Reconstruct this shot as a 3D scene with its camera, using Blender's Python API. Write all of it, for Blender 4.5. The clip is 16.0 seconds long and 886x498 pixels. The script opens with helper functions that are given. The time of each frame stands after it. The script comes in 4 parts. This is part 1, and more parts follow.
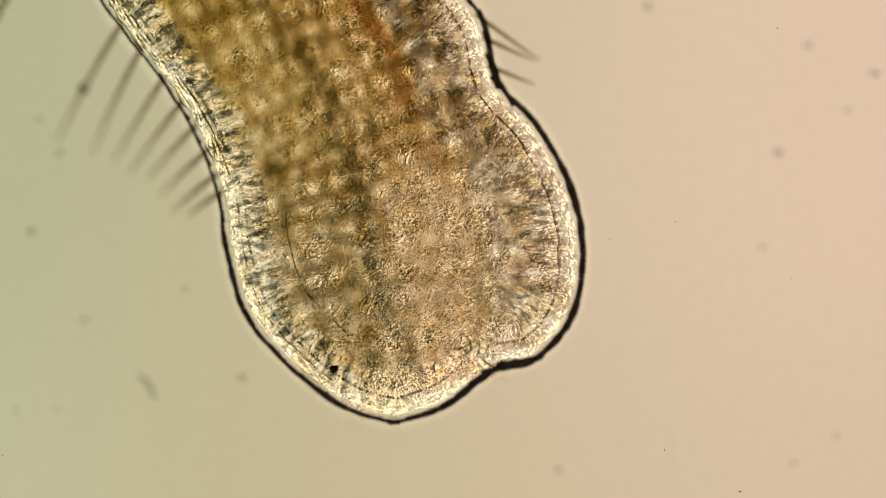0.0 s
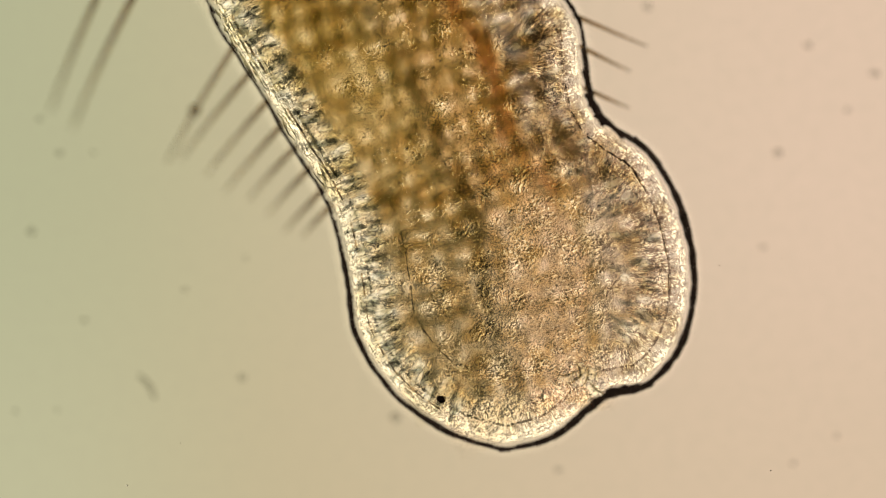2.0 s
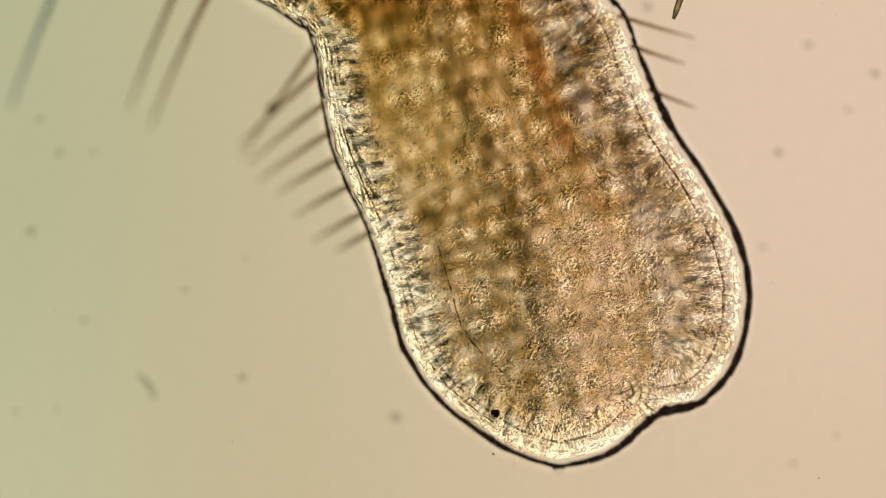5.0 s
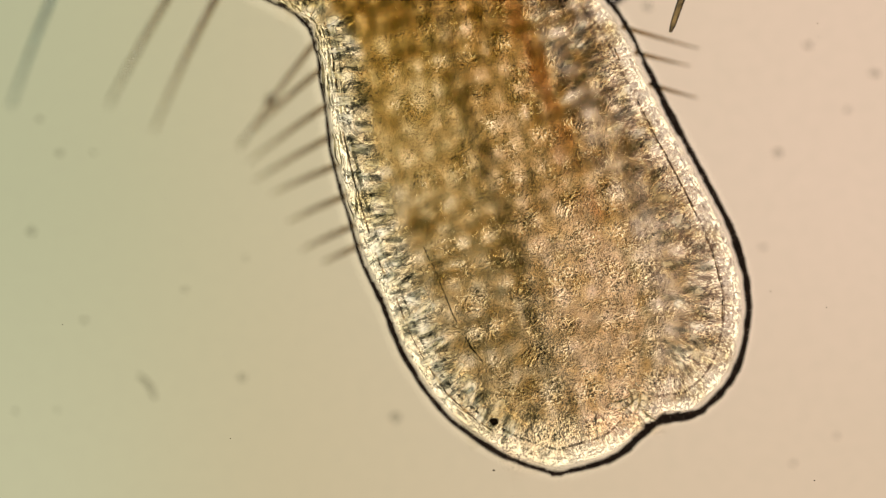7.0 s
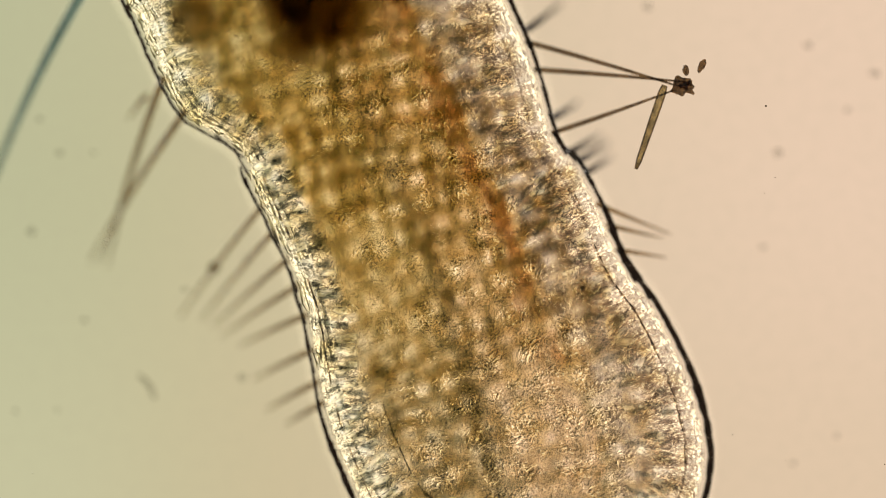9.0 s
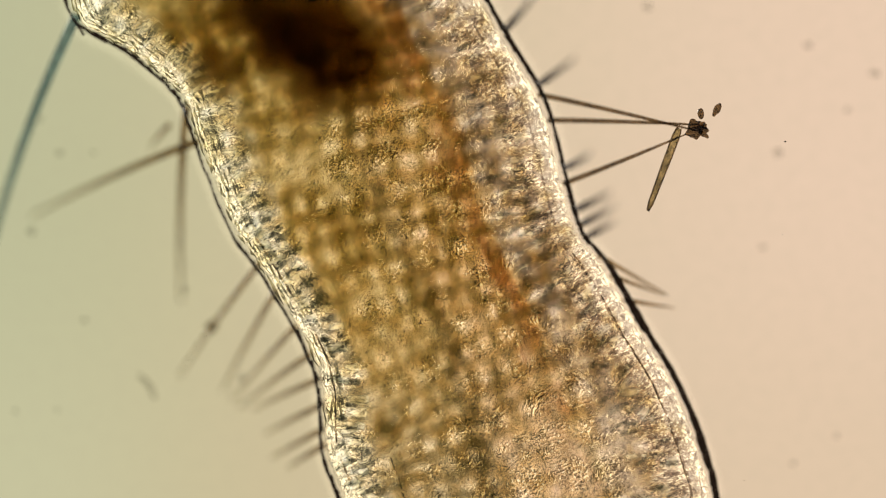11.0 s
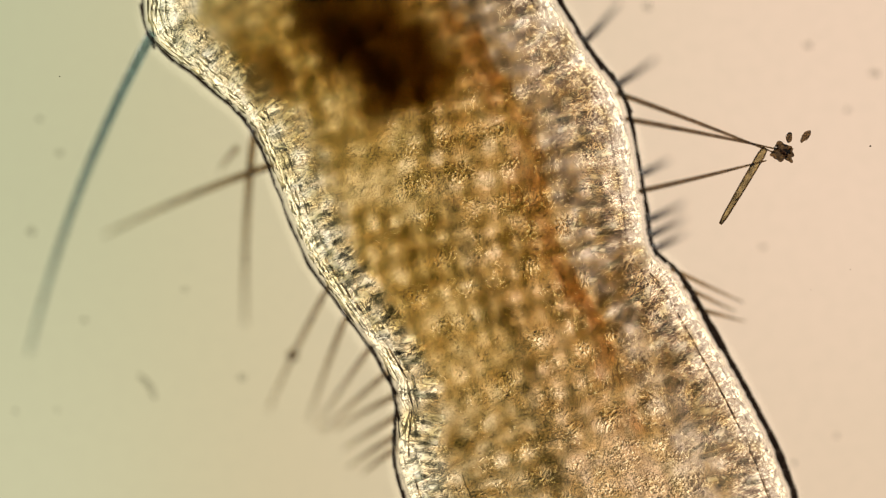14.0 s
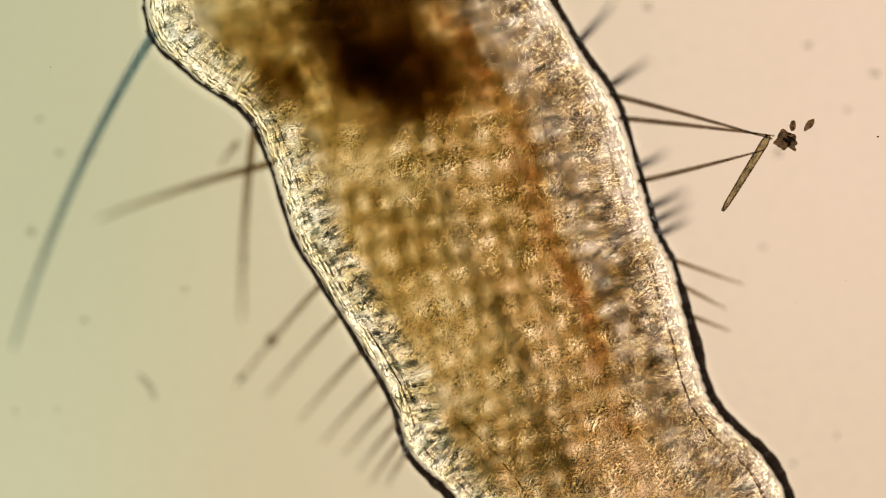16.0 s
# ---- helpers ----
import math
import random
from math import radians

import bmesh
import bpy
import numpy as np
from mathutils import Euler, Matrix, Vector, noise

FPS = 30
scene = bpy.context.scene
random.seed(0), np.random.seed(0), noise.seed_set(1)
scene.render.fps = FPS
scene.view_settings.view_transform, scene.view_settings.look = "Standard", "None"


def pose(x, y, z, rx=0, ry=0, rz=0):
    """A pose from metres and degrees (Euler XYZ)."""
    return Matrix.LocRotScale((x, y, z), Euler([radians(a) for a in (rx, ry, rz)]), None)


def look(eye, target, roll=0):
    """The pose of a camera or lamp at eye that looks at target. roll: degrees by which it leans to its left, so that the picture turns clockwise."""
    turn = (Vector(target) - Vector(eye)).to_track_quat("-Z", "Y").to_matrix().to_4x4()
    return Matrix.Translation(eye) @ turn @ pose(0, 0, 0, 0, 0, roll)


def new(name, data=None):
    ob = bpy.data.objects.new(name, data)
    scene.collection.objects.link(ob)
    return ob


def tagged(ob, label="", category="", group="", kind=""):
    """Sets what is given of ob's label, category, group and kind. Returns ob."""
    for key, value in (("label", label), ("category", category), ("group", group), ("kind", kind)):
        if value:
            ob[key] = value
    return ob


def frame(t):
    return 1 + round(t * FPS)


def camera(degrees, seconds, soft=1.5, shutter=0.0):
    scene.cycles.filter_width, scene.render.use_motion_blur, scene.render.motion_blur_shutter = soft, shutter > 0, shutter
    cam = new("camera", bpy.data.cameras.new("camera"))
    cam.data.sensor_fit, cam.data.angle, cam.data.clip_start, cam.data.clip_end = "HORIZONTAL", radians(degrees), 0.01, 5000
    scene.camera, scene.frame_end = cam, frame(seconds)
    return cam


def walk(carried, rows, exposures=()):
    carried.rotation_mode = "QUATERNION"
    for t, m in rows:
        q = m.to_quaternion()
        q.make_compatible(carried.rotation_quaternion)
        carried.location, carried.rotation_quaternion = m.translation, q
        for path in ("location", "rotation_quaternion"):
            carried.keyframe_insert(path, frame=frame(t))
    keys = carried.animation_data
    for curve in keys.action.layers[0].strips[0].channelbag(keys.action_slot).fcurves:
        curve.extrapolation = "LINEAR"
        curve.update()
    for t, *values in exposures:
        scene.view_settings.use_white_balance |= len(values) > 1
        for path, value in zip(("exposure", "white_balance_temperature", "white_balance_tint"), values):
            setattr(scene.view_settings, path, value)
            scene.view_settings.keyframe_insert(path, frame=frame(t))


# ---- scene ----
# A live freshwater worm on a glass slide, seen through a microscope in transmitted light.
# One metre here stands for one millimetre of the slide.
cam = camera(18.925, 16.0, soft=0.8)
cam.data.dof.use_dof = True
cam.data.dof.focus_distance = 3.0
cam.data.dof.aperture_fstop = 0.27
scene.cycles.transparent_max_bounces = 64  # many clear layers lie over one another
EYE = look((0, 0, 3.0), (0, 0, 0))
walk(cam, [(0, EYE), (16, EYE)], exposures=[(0, -0.06), (7, -0.04), (8.5, 0.05), (11, 0.06), (11.6, 0.11), (16, 0.12)])

# ---- light: the lamp under the stage shines up through slide and worm; the room is dim ----
world = bpy.data.worlds.new("World")
scene.world = world
world.use_nodes = True
world.node_tree.nodes["Background"].inputs["Color"].default_value = (1.0, 0.96, 0.88, 1)
world.node_tree.nodes["Background"].inputs["Strength"].default_value = 0.3
sun = new("stage_lamp", bpy.data.lights.new("stage_lamp", "SUN"))
sun.data.energy, sun.data.angle, sun.data.color = 5.0, radians(6), (1.0, 0.94, 0.82)
sun.matrix_world = look((-0.45, 0.3, -1.3), (0, 0, 0))

# The slide's travel under the objective: seconds, x, y.
STAGE = [(0, 0, 0), (0.5, 0, 0), (1, 0.0128, -0.0032), (1.5, 0.0695, -0.0166), (2, 0.1237, -0.0306), (2.5, 0.1652, -0.0434), (3, 0.1818, -0.0478), (3.5, 0.1818, -0.0491), (4.2, 0.183, -0.0497), (6.3, 0.1824, -0.0523), (6.4, 0.1824, -0.0529), (6.5, 0.1824, -0.0536), (7, 0.1818, -0.0599), (7.2, 0.1767, -0.0829), (7.5, 0.169, -0.1167), (8, 0.1537, -0.1716), (8.3, 0.1441, -0.2022), (8.5, 0.1409, -0.2162), (8.7, 0.1397, -0.2188), (10.8, 0.1378, -0.2698), (11, 0.1518, -0.2736), (11.5, 0.2353, -0.2946), (12, 0.2353, -0.2946), (14, 0.2353, -0.2946), (14.4, 0.2353, -0.2946), (15.3, 0.2353, -0.2946), (16, 0.2353, -0.2946)]

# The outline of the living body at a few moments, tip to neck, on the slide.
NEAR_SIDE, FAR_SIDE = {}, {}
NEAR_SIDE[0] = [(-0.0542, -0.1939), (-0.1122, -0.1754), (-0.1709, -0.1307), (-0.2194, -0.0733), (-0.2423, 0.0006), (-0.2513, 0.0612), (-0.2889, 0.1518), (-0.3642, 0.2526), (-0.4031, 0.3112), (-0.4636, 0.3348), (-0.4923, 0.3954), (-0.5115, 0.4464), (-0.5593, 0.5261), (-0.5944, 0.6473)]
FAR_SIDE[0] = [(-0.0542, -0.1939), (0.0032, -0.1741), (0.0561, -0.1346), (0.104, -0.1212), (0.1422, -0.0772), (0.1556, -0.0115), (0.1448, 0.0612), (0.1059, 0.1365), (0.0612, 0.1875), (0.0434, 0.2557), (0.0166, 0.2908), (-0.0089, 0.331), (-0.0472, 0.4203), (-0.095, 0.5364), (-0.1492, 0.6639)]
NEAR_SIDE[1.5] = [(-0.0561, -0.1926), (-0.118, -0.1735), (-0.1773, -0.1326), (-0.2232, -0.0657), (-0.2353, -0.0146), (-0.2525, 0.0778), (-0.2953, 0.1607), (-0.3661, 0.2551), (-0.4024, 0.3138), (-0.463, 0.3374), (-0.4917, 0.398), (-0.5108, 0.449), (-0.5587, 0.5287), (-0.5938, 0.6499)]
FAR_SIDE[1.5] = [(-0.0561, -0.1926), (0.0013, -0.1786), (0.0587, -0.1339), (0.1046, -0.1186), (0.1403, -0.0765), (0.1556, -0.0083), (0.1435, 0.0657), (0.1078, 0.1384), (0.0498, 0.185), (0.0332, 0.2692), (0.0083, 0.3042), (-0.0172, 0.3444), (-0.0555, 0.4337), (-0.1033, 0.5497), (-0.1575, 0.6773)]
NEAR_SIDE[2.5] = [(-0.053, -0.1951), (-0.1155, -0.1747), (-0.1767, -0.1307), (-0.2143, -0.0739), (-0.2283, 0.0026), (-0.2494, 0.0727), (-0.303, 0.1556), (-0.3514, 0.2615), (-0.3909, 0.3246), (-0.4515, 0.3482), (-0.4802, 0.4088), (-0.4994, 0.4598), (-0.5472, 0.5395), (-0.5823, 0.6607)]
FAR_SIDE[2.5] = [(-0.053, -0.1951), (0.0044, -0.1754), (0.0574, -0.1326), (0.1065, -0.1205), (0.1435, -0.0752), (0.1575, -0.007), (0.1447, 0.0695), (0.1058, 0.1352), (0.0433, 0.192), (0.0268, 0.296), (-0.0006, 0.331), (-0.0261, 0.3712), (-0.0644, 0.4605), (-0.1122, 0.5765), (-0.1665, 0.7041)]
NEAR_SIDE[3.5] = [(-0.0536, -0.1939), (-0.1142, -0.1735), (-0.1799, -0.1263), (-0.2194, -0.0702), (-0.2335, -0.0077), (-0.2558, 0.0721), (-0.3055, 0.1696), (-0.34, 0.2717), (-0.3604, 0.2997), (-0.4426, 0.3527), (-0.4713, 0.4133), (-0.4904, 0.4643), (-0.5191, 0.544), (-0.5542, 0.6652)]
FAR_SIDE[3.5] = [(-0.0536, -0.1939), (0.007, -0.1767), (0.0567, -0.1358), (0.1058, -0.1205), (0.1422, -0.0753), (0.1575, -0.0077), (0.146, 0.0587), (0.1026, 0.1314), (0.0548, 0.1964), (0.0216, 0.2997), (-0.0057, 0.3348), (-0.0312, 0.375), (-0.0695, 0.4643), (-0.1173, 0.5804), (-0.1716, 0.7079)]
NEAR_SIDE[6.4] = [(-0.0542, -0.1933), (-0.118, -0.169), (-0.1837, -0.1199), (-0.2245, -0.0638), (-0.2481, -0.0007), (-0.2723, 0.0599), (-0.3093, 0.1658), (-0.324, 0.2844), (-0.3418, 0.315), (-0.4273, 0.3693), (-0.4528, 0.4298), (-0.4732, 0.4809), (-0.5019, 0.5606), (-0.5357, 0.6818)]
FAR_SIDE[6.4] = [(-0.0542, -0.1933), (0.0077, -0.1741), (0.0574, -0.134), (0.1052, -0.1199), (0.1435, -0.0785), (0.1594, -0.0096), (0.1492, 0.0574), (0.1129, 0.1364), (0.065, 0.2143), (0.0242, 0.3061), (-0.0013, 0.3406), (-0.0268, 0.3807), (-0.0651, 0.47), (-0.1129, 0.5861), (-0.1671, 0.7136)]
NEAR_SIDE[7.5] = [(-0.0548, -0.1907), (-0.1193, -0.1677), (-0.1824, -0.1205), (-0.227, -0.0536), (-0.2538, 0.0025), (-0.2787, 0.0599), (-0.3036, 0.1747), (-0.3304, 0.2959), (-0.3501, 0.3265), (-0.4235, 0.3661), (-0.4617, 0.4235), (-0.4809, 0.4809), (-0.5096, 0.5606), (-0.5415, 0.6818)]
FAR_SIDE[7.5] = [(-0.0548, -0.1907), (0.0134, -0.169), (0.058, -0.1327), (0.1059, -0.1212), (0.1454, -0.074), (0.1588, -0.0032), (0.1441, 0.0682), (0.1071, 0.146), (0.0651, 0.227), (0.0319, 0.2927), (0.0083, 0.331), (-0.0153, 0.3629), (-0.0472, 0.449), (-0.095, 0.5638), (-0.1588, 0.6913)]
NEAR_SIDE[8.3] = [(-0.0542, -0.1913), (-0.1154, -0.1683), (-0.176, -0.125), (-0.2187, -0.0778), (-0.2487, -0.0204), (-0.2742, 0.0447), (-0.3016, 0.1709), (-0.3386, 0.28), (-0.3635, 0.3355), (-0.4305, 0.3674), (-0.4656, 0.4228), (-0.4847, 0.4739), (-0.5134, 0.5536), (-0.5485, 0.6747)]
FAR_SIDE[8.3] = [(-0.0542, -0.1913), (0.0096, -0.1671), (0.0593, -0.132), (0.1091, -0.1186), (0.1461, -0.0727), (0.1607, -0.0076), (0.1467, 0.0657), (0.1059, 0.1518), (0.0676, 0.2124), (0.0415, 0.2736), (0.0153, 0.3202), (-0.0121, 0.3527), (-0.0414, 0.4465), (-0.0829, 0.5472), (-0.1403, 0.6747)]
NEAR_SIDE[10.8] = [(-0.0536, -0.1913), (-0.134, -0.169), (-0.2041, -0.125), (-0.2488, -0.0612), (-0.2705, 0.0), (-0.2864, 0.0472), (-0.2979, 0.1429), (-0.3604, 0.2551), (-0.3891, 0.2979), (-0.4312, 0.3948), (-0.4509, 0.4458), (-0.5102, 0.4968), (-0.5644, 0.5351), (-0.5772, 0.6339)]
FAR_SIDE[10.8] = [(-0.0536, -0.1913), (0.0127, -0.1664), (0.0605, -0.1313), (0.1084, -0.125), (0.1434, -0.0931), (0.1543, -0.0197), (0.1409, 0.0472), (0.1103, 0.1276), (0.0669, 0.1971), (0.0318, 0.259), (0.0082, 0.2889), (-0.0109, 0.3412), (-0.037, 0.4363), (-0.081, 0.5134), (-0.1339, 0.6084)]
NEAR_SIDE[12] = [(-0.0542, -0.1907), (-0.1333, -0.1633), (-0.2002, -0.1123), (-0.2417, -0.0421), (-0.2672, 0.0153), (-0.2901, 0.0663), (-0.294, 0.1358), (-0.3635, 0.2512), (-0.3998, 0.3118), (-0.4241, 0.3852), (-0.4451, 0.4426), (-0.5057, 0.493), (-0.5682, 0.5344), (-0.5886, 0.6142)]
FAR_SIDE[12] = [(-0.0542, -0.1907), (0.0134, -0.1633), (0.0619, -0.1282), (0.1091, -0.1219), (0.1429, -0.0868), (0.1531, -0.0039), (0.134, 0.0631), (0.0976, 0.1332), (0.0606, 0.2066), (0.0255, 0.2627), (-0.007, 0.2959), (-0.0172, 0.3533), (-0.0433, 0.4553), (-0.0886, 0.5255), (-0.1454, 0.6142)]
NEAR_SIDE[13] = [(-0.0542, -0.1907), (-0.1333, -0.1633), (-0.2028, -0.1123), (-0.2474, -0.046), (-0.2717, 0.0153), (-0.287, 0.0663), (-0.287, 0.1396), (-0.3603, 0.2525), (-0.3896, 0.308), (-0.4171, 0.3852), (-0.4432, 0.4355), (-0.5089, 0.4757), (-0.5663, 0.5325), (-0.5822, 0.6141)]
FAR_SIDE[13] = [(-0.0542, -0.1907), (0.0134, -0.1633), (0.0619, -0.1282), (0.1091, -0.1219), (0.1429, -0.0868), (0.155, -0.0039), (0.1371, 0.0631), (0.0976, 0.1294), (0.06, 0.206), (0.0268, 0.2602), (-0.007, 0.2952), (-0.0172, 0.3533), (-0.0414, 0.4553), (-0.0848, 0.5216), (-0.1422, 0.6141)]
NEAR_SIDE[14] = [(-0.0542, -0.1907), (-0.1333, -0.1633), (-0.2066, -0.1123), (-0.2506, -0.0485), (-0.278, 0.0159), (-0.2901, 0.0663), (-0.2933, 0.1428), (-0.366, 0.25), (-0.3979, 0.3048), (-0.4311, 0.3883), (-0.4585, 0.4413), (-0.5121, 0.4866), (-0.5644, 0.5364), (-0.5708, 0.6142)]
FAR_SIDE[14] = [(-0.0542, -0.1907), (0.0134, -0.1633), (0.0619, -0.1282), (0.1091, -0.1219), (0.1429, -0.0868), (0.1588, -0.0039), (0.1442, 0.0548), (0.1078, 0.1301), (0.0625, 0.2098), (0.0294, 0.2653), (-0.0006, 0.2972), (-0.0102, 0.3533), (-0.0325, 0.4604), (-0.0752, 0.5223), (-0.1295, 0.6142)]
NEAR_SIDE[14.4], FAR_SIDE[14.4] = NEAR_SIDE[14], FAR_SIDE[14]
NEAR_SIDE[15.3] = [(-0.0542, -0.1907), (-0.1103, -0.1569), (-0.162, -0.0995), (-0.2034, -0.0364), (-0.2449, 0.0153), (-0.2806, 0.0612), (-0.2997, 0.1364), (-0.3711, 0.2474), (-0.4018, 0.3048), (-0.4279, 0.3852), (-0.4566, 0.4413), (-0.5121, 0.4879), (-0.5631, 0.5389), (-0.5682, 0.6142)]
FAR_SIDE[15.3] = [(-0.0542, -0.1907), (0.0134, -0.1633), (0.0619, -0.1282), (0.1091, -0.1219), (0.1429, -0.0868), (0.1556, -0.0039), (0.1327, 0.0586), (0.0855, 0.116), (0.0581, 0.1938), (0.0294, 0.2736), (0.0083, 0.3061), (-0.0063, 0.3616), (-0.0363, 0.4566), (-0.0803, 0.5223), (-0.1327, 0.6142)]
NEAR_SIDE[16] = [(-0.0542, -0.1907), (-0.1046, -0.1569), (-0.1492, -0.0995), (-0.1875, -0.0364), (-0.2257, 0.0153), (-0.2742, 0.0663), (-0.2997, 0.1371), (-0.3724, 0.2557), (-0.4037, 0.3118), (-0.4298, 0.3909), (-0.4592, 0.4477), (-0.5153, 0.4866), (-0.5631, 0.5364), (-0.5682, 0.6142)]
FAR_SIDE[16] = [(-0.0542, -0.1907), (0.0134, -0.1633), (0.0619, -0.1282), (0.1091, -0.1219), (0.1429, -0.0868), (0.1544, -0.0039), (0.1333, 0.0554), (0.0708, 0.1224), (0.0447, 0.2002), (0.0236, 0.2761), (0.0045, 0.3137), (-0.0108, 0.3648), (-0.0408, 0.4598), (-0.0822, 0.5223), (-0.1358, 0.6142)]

# ---- small helpers ----
def srgb(r, g, b):
    return tuple((c / 255 / 12.92) if c < 10.3 else ((c / 255 + 0.055) / 1.055) ** 2.4 for c in (r, g, b)) + (1.0,)


class Nodes:
    """A short way to write a material's nodes."""

    def __init__(self, name):
        self.mat = bpy.data.materials.new(name)
        self.mat.use_nodes = True
        self.tree = self.mat.node_tree
        self.tree.nodes.clear()
        self.end = self.tree.nodes.new("ShaderNodeOutputMaterial")

    def node(self, kind, **sockets):
        n = self.tree.nodes.new(kind)
        for key, value in sockets.items():
            self.put(n.inputs[key.replace("_", " ")], value)
        return n

    def put(self, socket, value):
        if isinstance(value, bpy.types.NodeSocket):
            self.tree.links.new(value, socket)
        else:
            socket.default_value = value

    def math(self, op, a, b=0.0, c=0.0, clamp=False):
        n = self.tree.nodes.new("ShaderNodeMath")
        n.operation, n.use_clamp = op, clamp
        for s, v in zip(n.inputs, (a, b, c)):
            self.put(s, v)
        return n.outputs[0]

    def step(self, value, low, high, to_low=0.0, to_high=1.0):
        n = self.tree.nodes.new("ShaderNodeMapRange")
        n.interpolation_type = "SMOOTHSTEP"
        for key, v in (("Value", value), ("From Min", low), ("From Max", high), ("To Min", to_low), ("To Max", to_high)):
            self.put(n.inputs[key], v)
        return n.outputs["Result"]

    def blend(self, value, low, high):
        n = self.tree.nodes.new("ShaderNodeMapRange")
        for key, v in (("Value", value), ("From Min", low), ("From Max", high)):
            self.put(n.inputs[key], v)
        return n.outputs["Result"]

    def mix(self, fac, a, b):
        n = self.tree.nodes.new("ShaderNodeMix")
        n.data_type = "RGBA"
        self.put(n.inputs["Factor"], fac)
        self.put(n.inputs[6], a)
        self.put(n.inputs[7], b)
        return n.outputs[2]

    def noise(self, vector, scale, detail=2.0, rough=0.55, distort=0.0):
        n = self.node("ShaderNodeTexNoise", Vector=vector, Scale=scale, Detail=detail, Roughness=rough, Distortion=distort)
        return n.outputs["Fac"]

    def beads(self, vector, scale):
        n = self.tree.nodes.new("ShaderNodeTexVoronoi")
        self.put(n.inputs["Vector"], vector)
        self.put(n.inputs["Scale"], scale)
        return n.outputs["Distance"]

    def stretched(self, vector, x, y, z):
        n = self.tree.nodes.new("ShaderNodeVectorMath")
        n.operation = "MULTIPLY"
        self.put(n.inputs[0], vector)
        n.inputs[1].default_value = (x, y, z)
        return n.outputs[0]

    def rest(self):
        n = self.tree.nodes.new("ShaderNodeAttribute")
        n.attribute_name = "rest"
        return n.outputs["Vector"]

    def axes(self, vector):
        return self.node("ShaderNodeSeparateXYZ", Vector=vector).outputs

    def place(self):
        return self.tree.nodes.new("ShaderNodeTexCoord").outputs["Object"]

    def surface(self, color, rough=0.5, height=None, depth=0.002, strength=0.5, spec=0.3, clear=0.0):
        p = self.node("ShaderNodeBsdfPrincipled", Base_Color=color, Roughness=rough)
        self.put(p.inputs["Specular IOR Level"], spec)
        if height is not None:
            b = self.node("ShaderNodeBump", Height=height, Strength=strength, Distance=depth)
            self.tree.links.new(b.outputs[0], p.inputs["Normal"])
        out = p.outputs[0]
        if clear:
            t = self.node("ShaderNodeBsdfTransparent")
            m = self.tree.nodes.new("ShaderNodeMixShader")
            self.put(m.inputs[0], clear)
            self.tree.links.new(out, m.inputs[1])
            self.tree.links.new(t.outputs[0], m.inputs[2])
            out = m.outputs[0]
        self.tree.links.new(out, self.end.inputs["Surface"])
        return self.mat


# ---- materials ----
def light_field():
    """The lit window under the slide: greenish to one side, rosy to the other, dimmer in a corner."""
    n = Nodes("light_field")
    at = n.axes(n.place())
    col = n.mix(n.step(at[0], -0.6, -0.1), srgb(186, 186, 149), srgb(198, 187, 148))
    col = n.mix(n.step(at[0], -0.42, 0.5), col, srgb(232, 202, 176))
    far = n.math("ADD", n.math("MULTIPLY", at[0], -1.0), n.math("MULTIPLY", at[1], 0.9))
    col = n.mix(n.math("MULTIPLY", n.step(far, 0.62, 0.98), 0.1), col, srgb(150, 168, 136))
    down = n.math("MULTIPLY", n.step(at[1], 0.12, -0.34), 0.35)
    col = n.mix(down, col, n.mix(n.step(at[0], -0.5, -0.15), srgb(214, 205, 168), srgb(205, 184, 147)))
    mottled = n.noise(n.place(), 5.0, 3.0)
    col = n.mix(n.math("MULTIPLY", mottled, 0.06), col, srgb(190, 180, 150))
    fine = n.noise(n.place(), 70.0, 2.0)
    col = n.mix(n.math("MULTIPLY", n.step(fine, 0.35, 0.75), 0.10), col, srgb(176, 168, 140))
    e = n.node("ShaderNodeEmission", Color=col, Strength=1.0)
    n.tree.links.new(e.outputs[0], n.end.inputs["Surface"])
    return n.mat


def clear_glass():
    n = Nodes("clear_glass")
    t = n.node("ShaderNodeBsdfTransparent", Color=(0.995, 0.998, 0.995, 1))
    g = n.node("ShaderNodeBsdfGlossy", Roughness=0.35)
    f = n.node("ShaderNodeFresnel", IOR=1.03)
    m = n.tree.nodes.new("ShaderNodeMixShader")
    n.tree.links.new(f.outputs[0], m.inputs[0])
    n.tree.links.new(t.outputs[0], m.inputs[1])
    n.tree.links.new(g.outputs[0], m.inputs[2])
    n.tree.links.new(m.outputs[0], n.end.inputs["Surface"])
    return n.mat


def ratio(r, g, b):
    """The share of the lamp's light that is let through where the light field would turn that colour."""
    return tuple(c / f for c, f in zip(srgb(r, g, b)[:3], srgb(206, 190, 152)[:3])) + (1.0,)


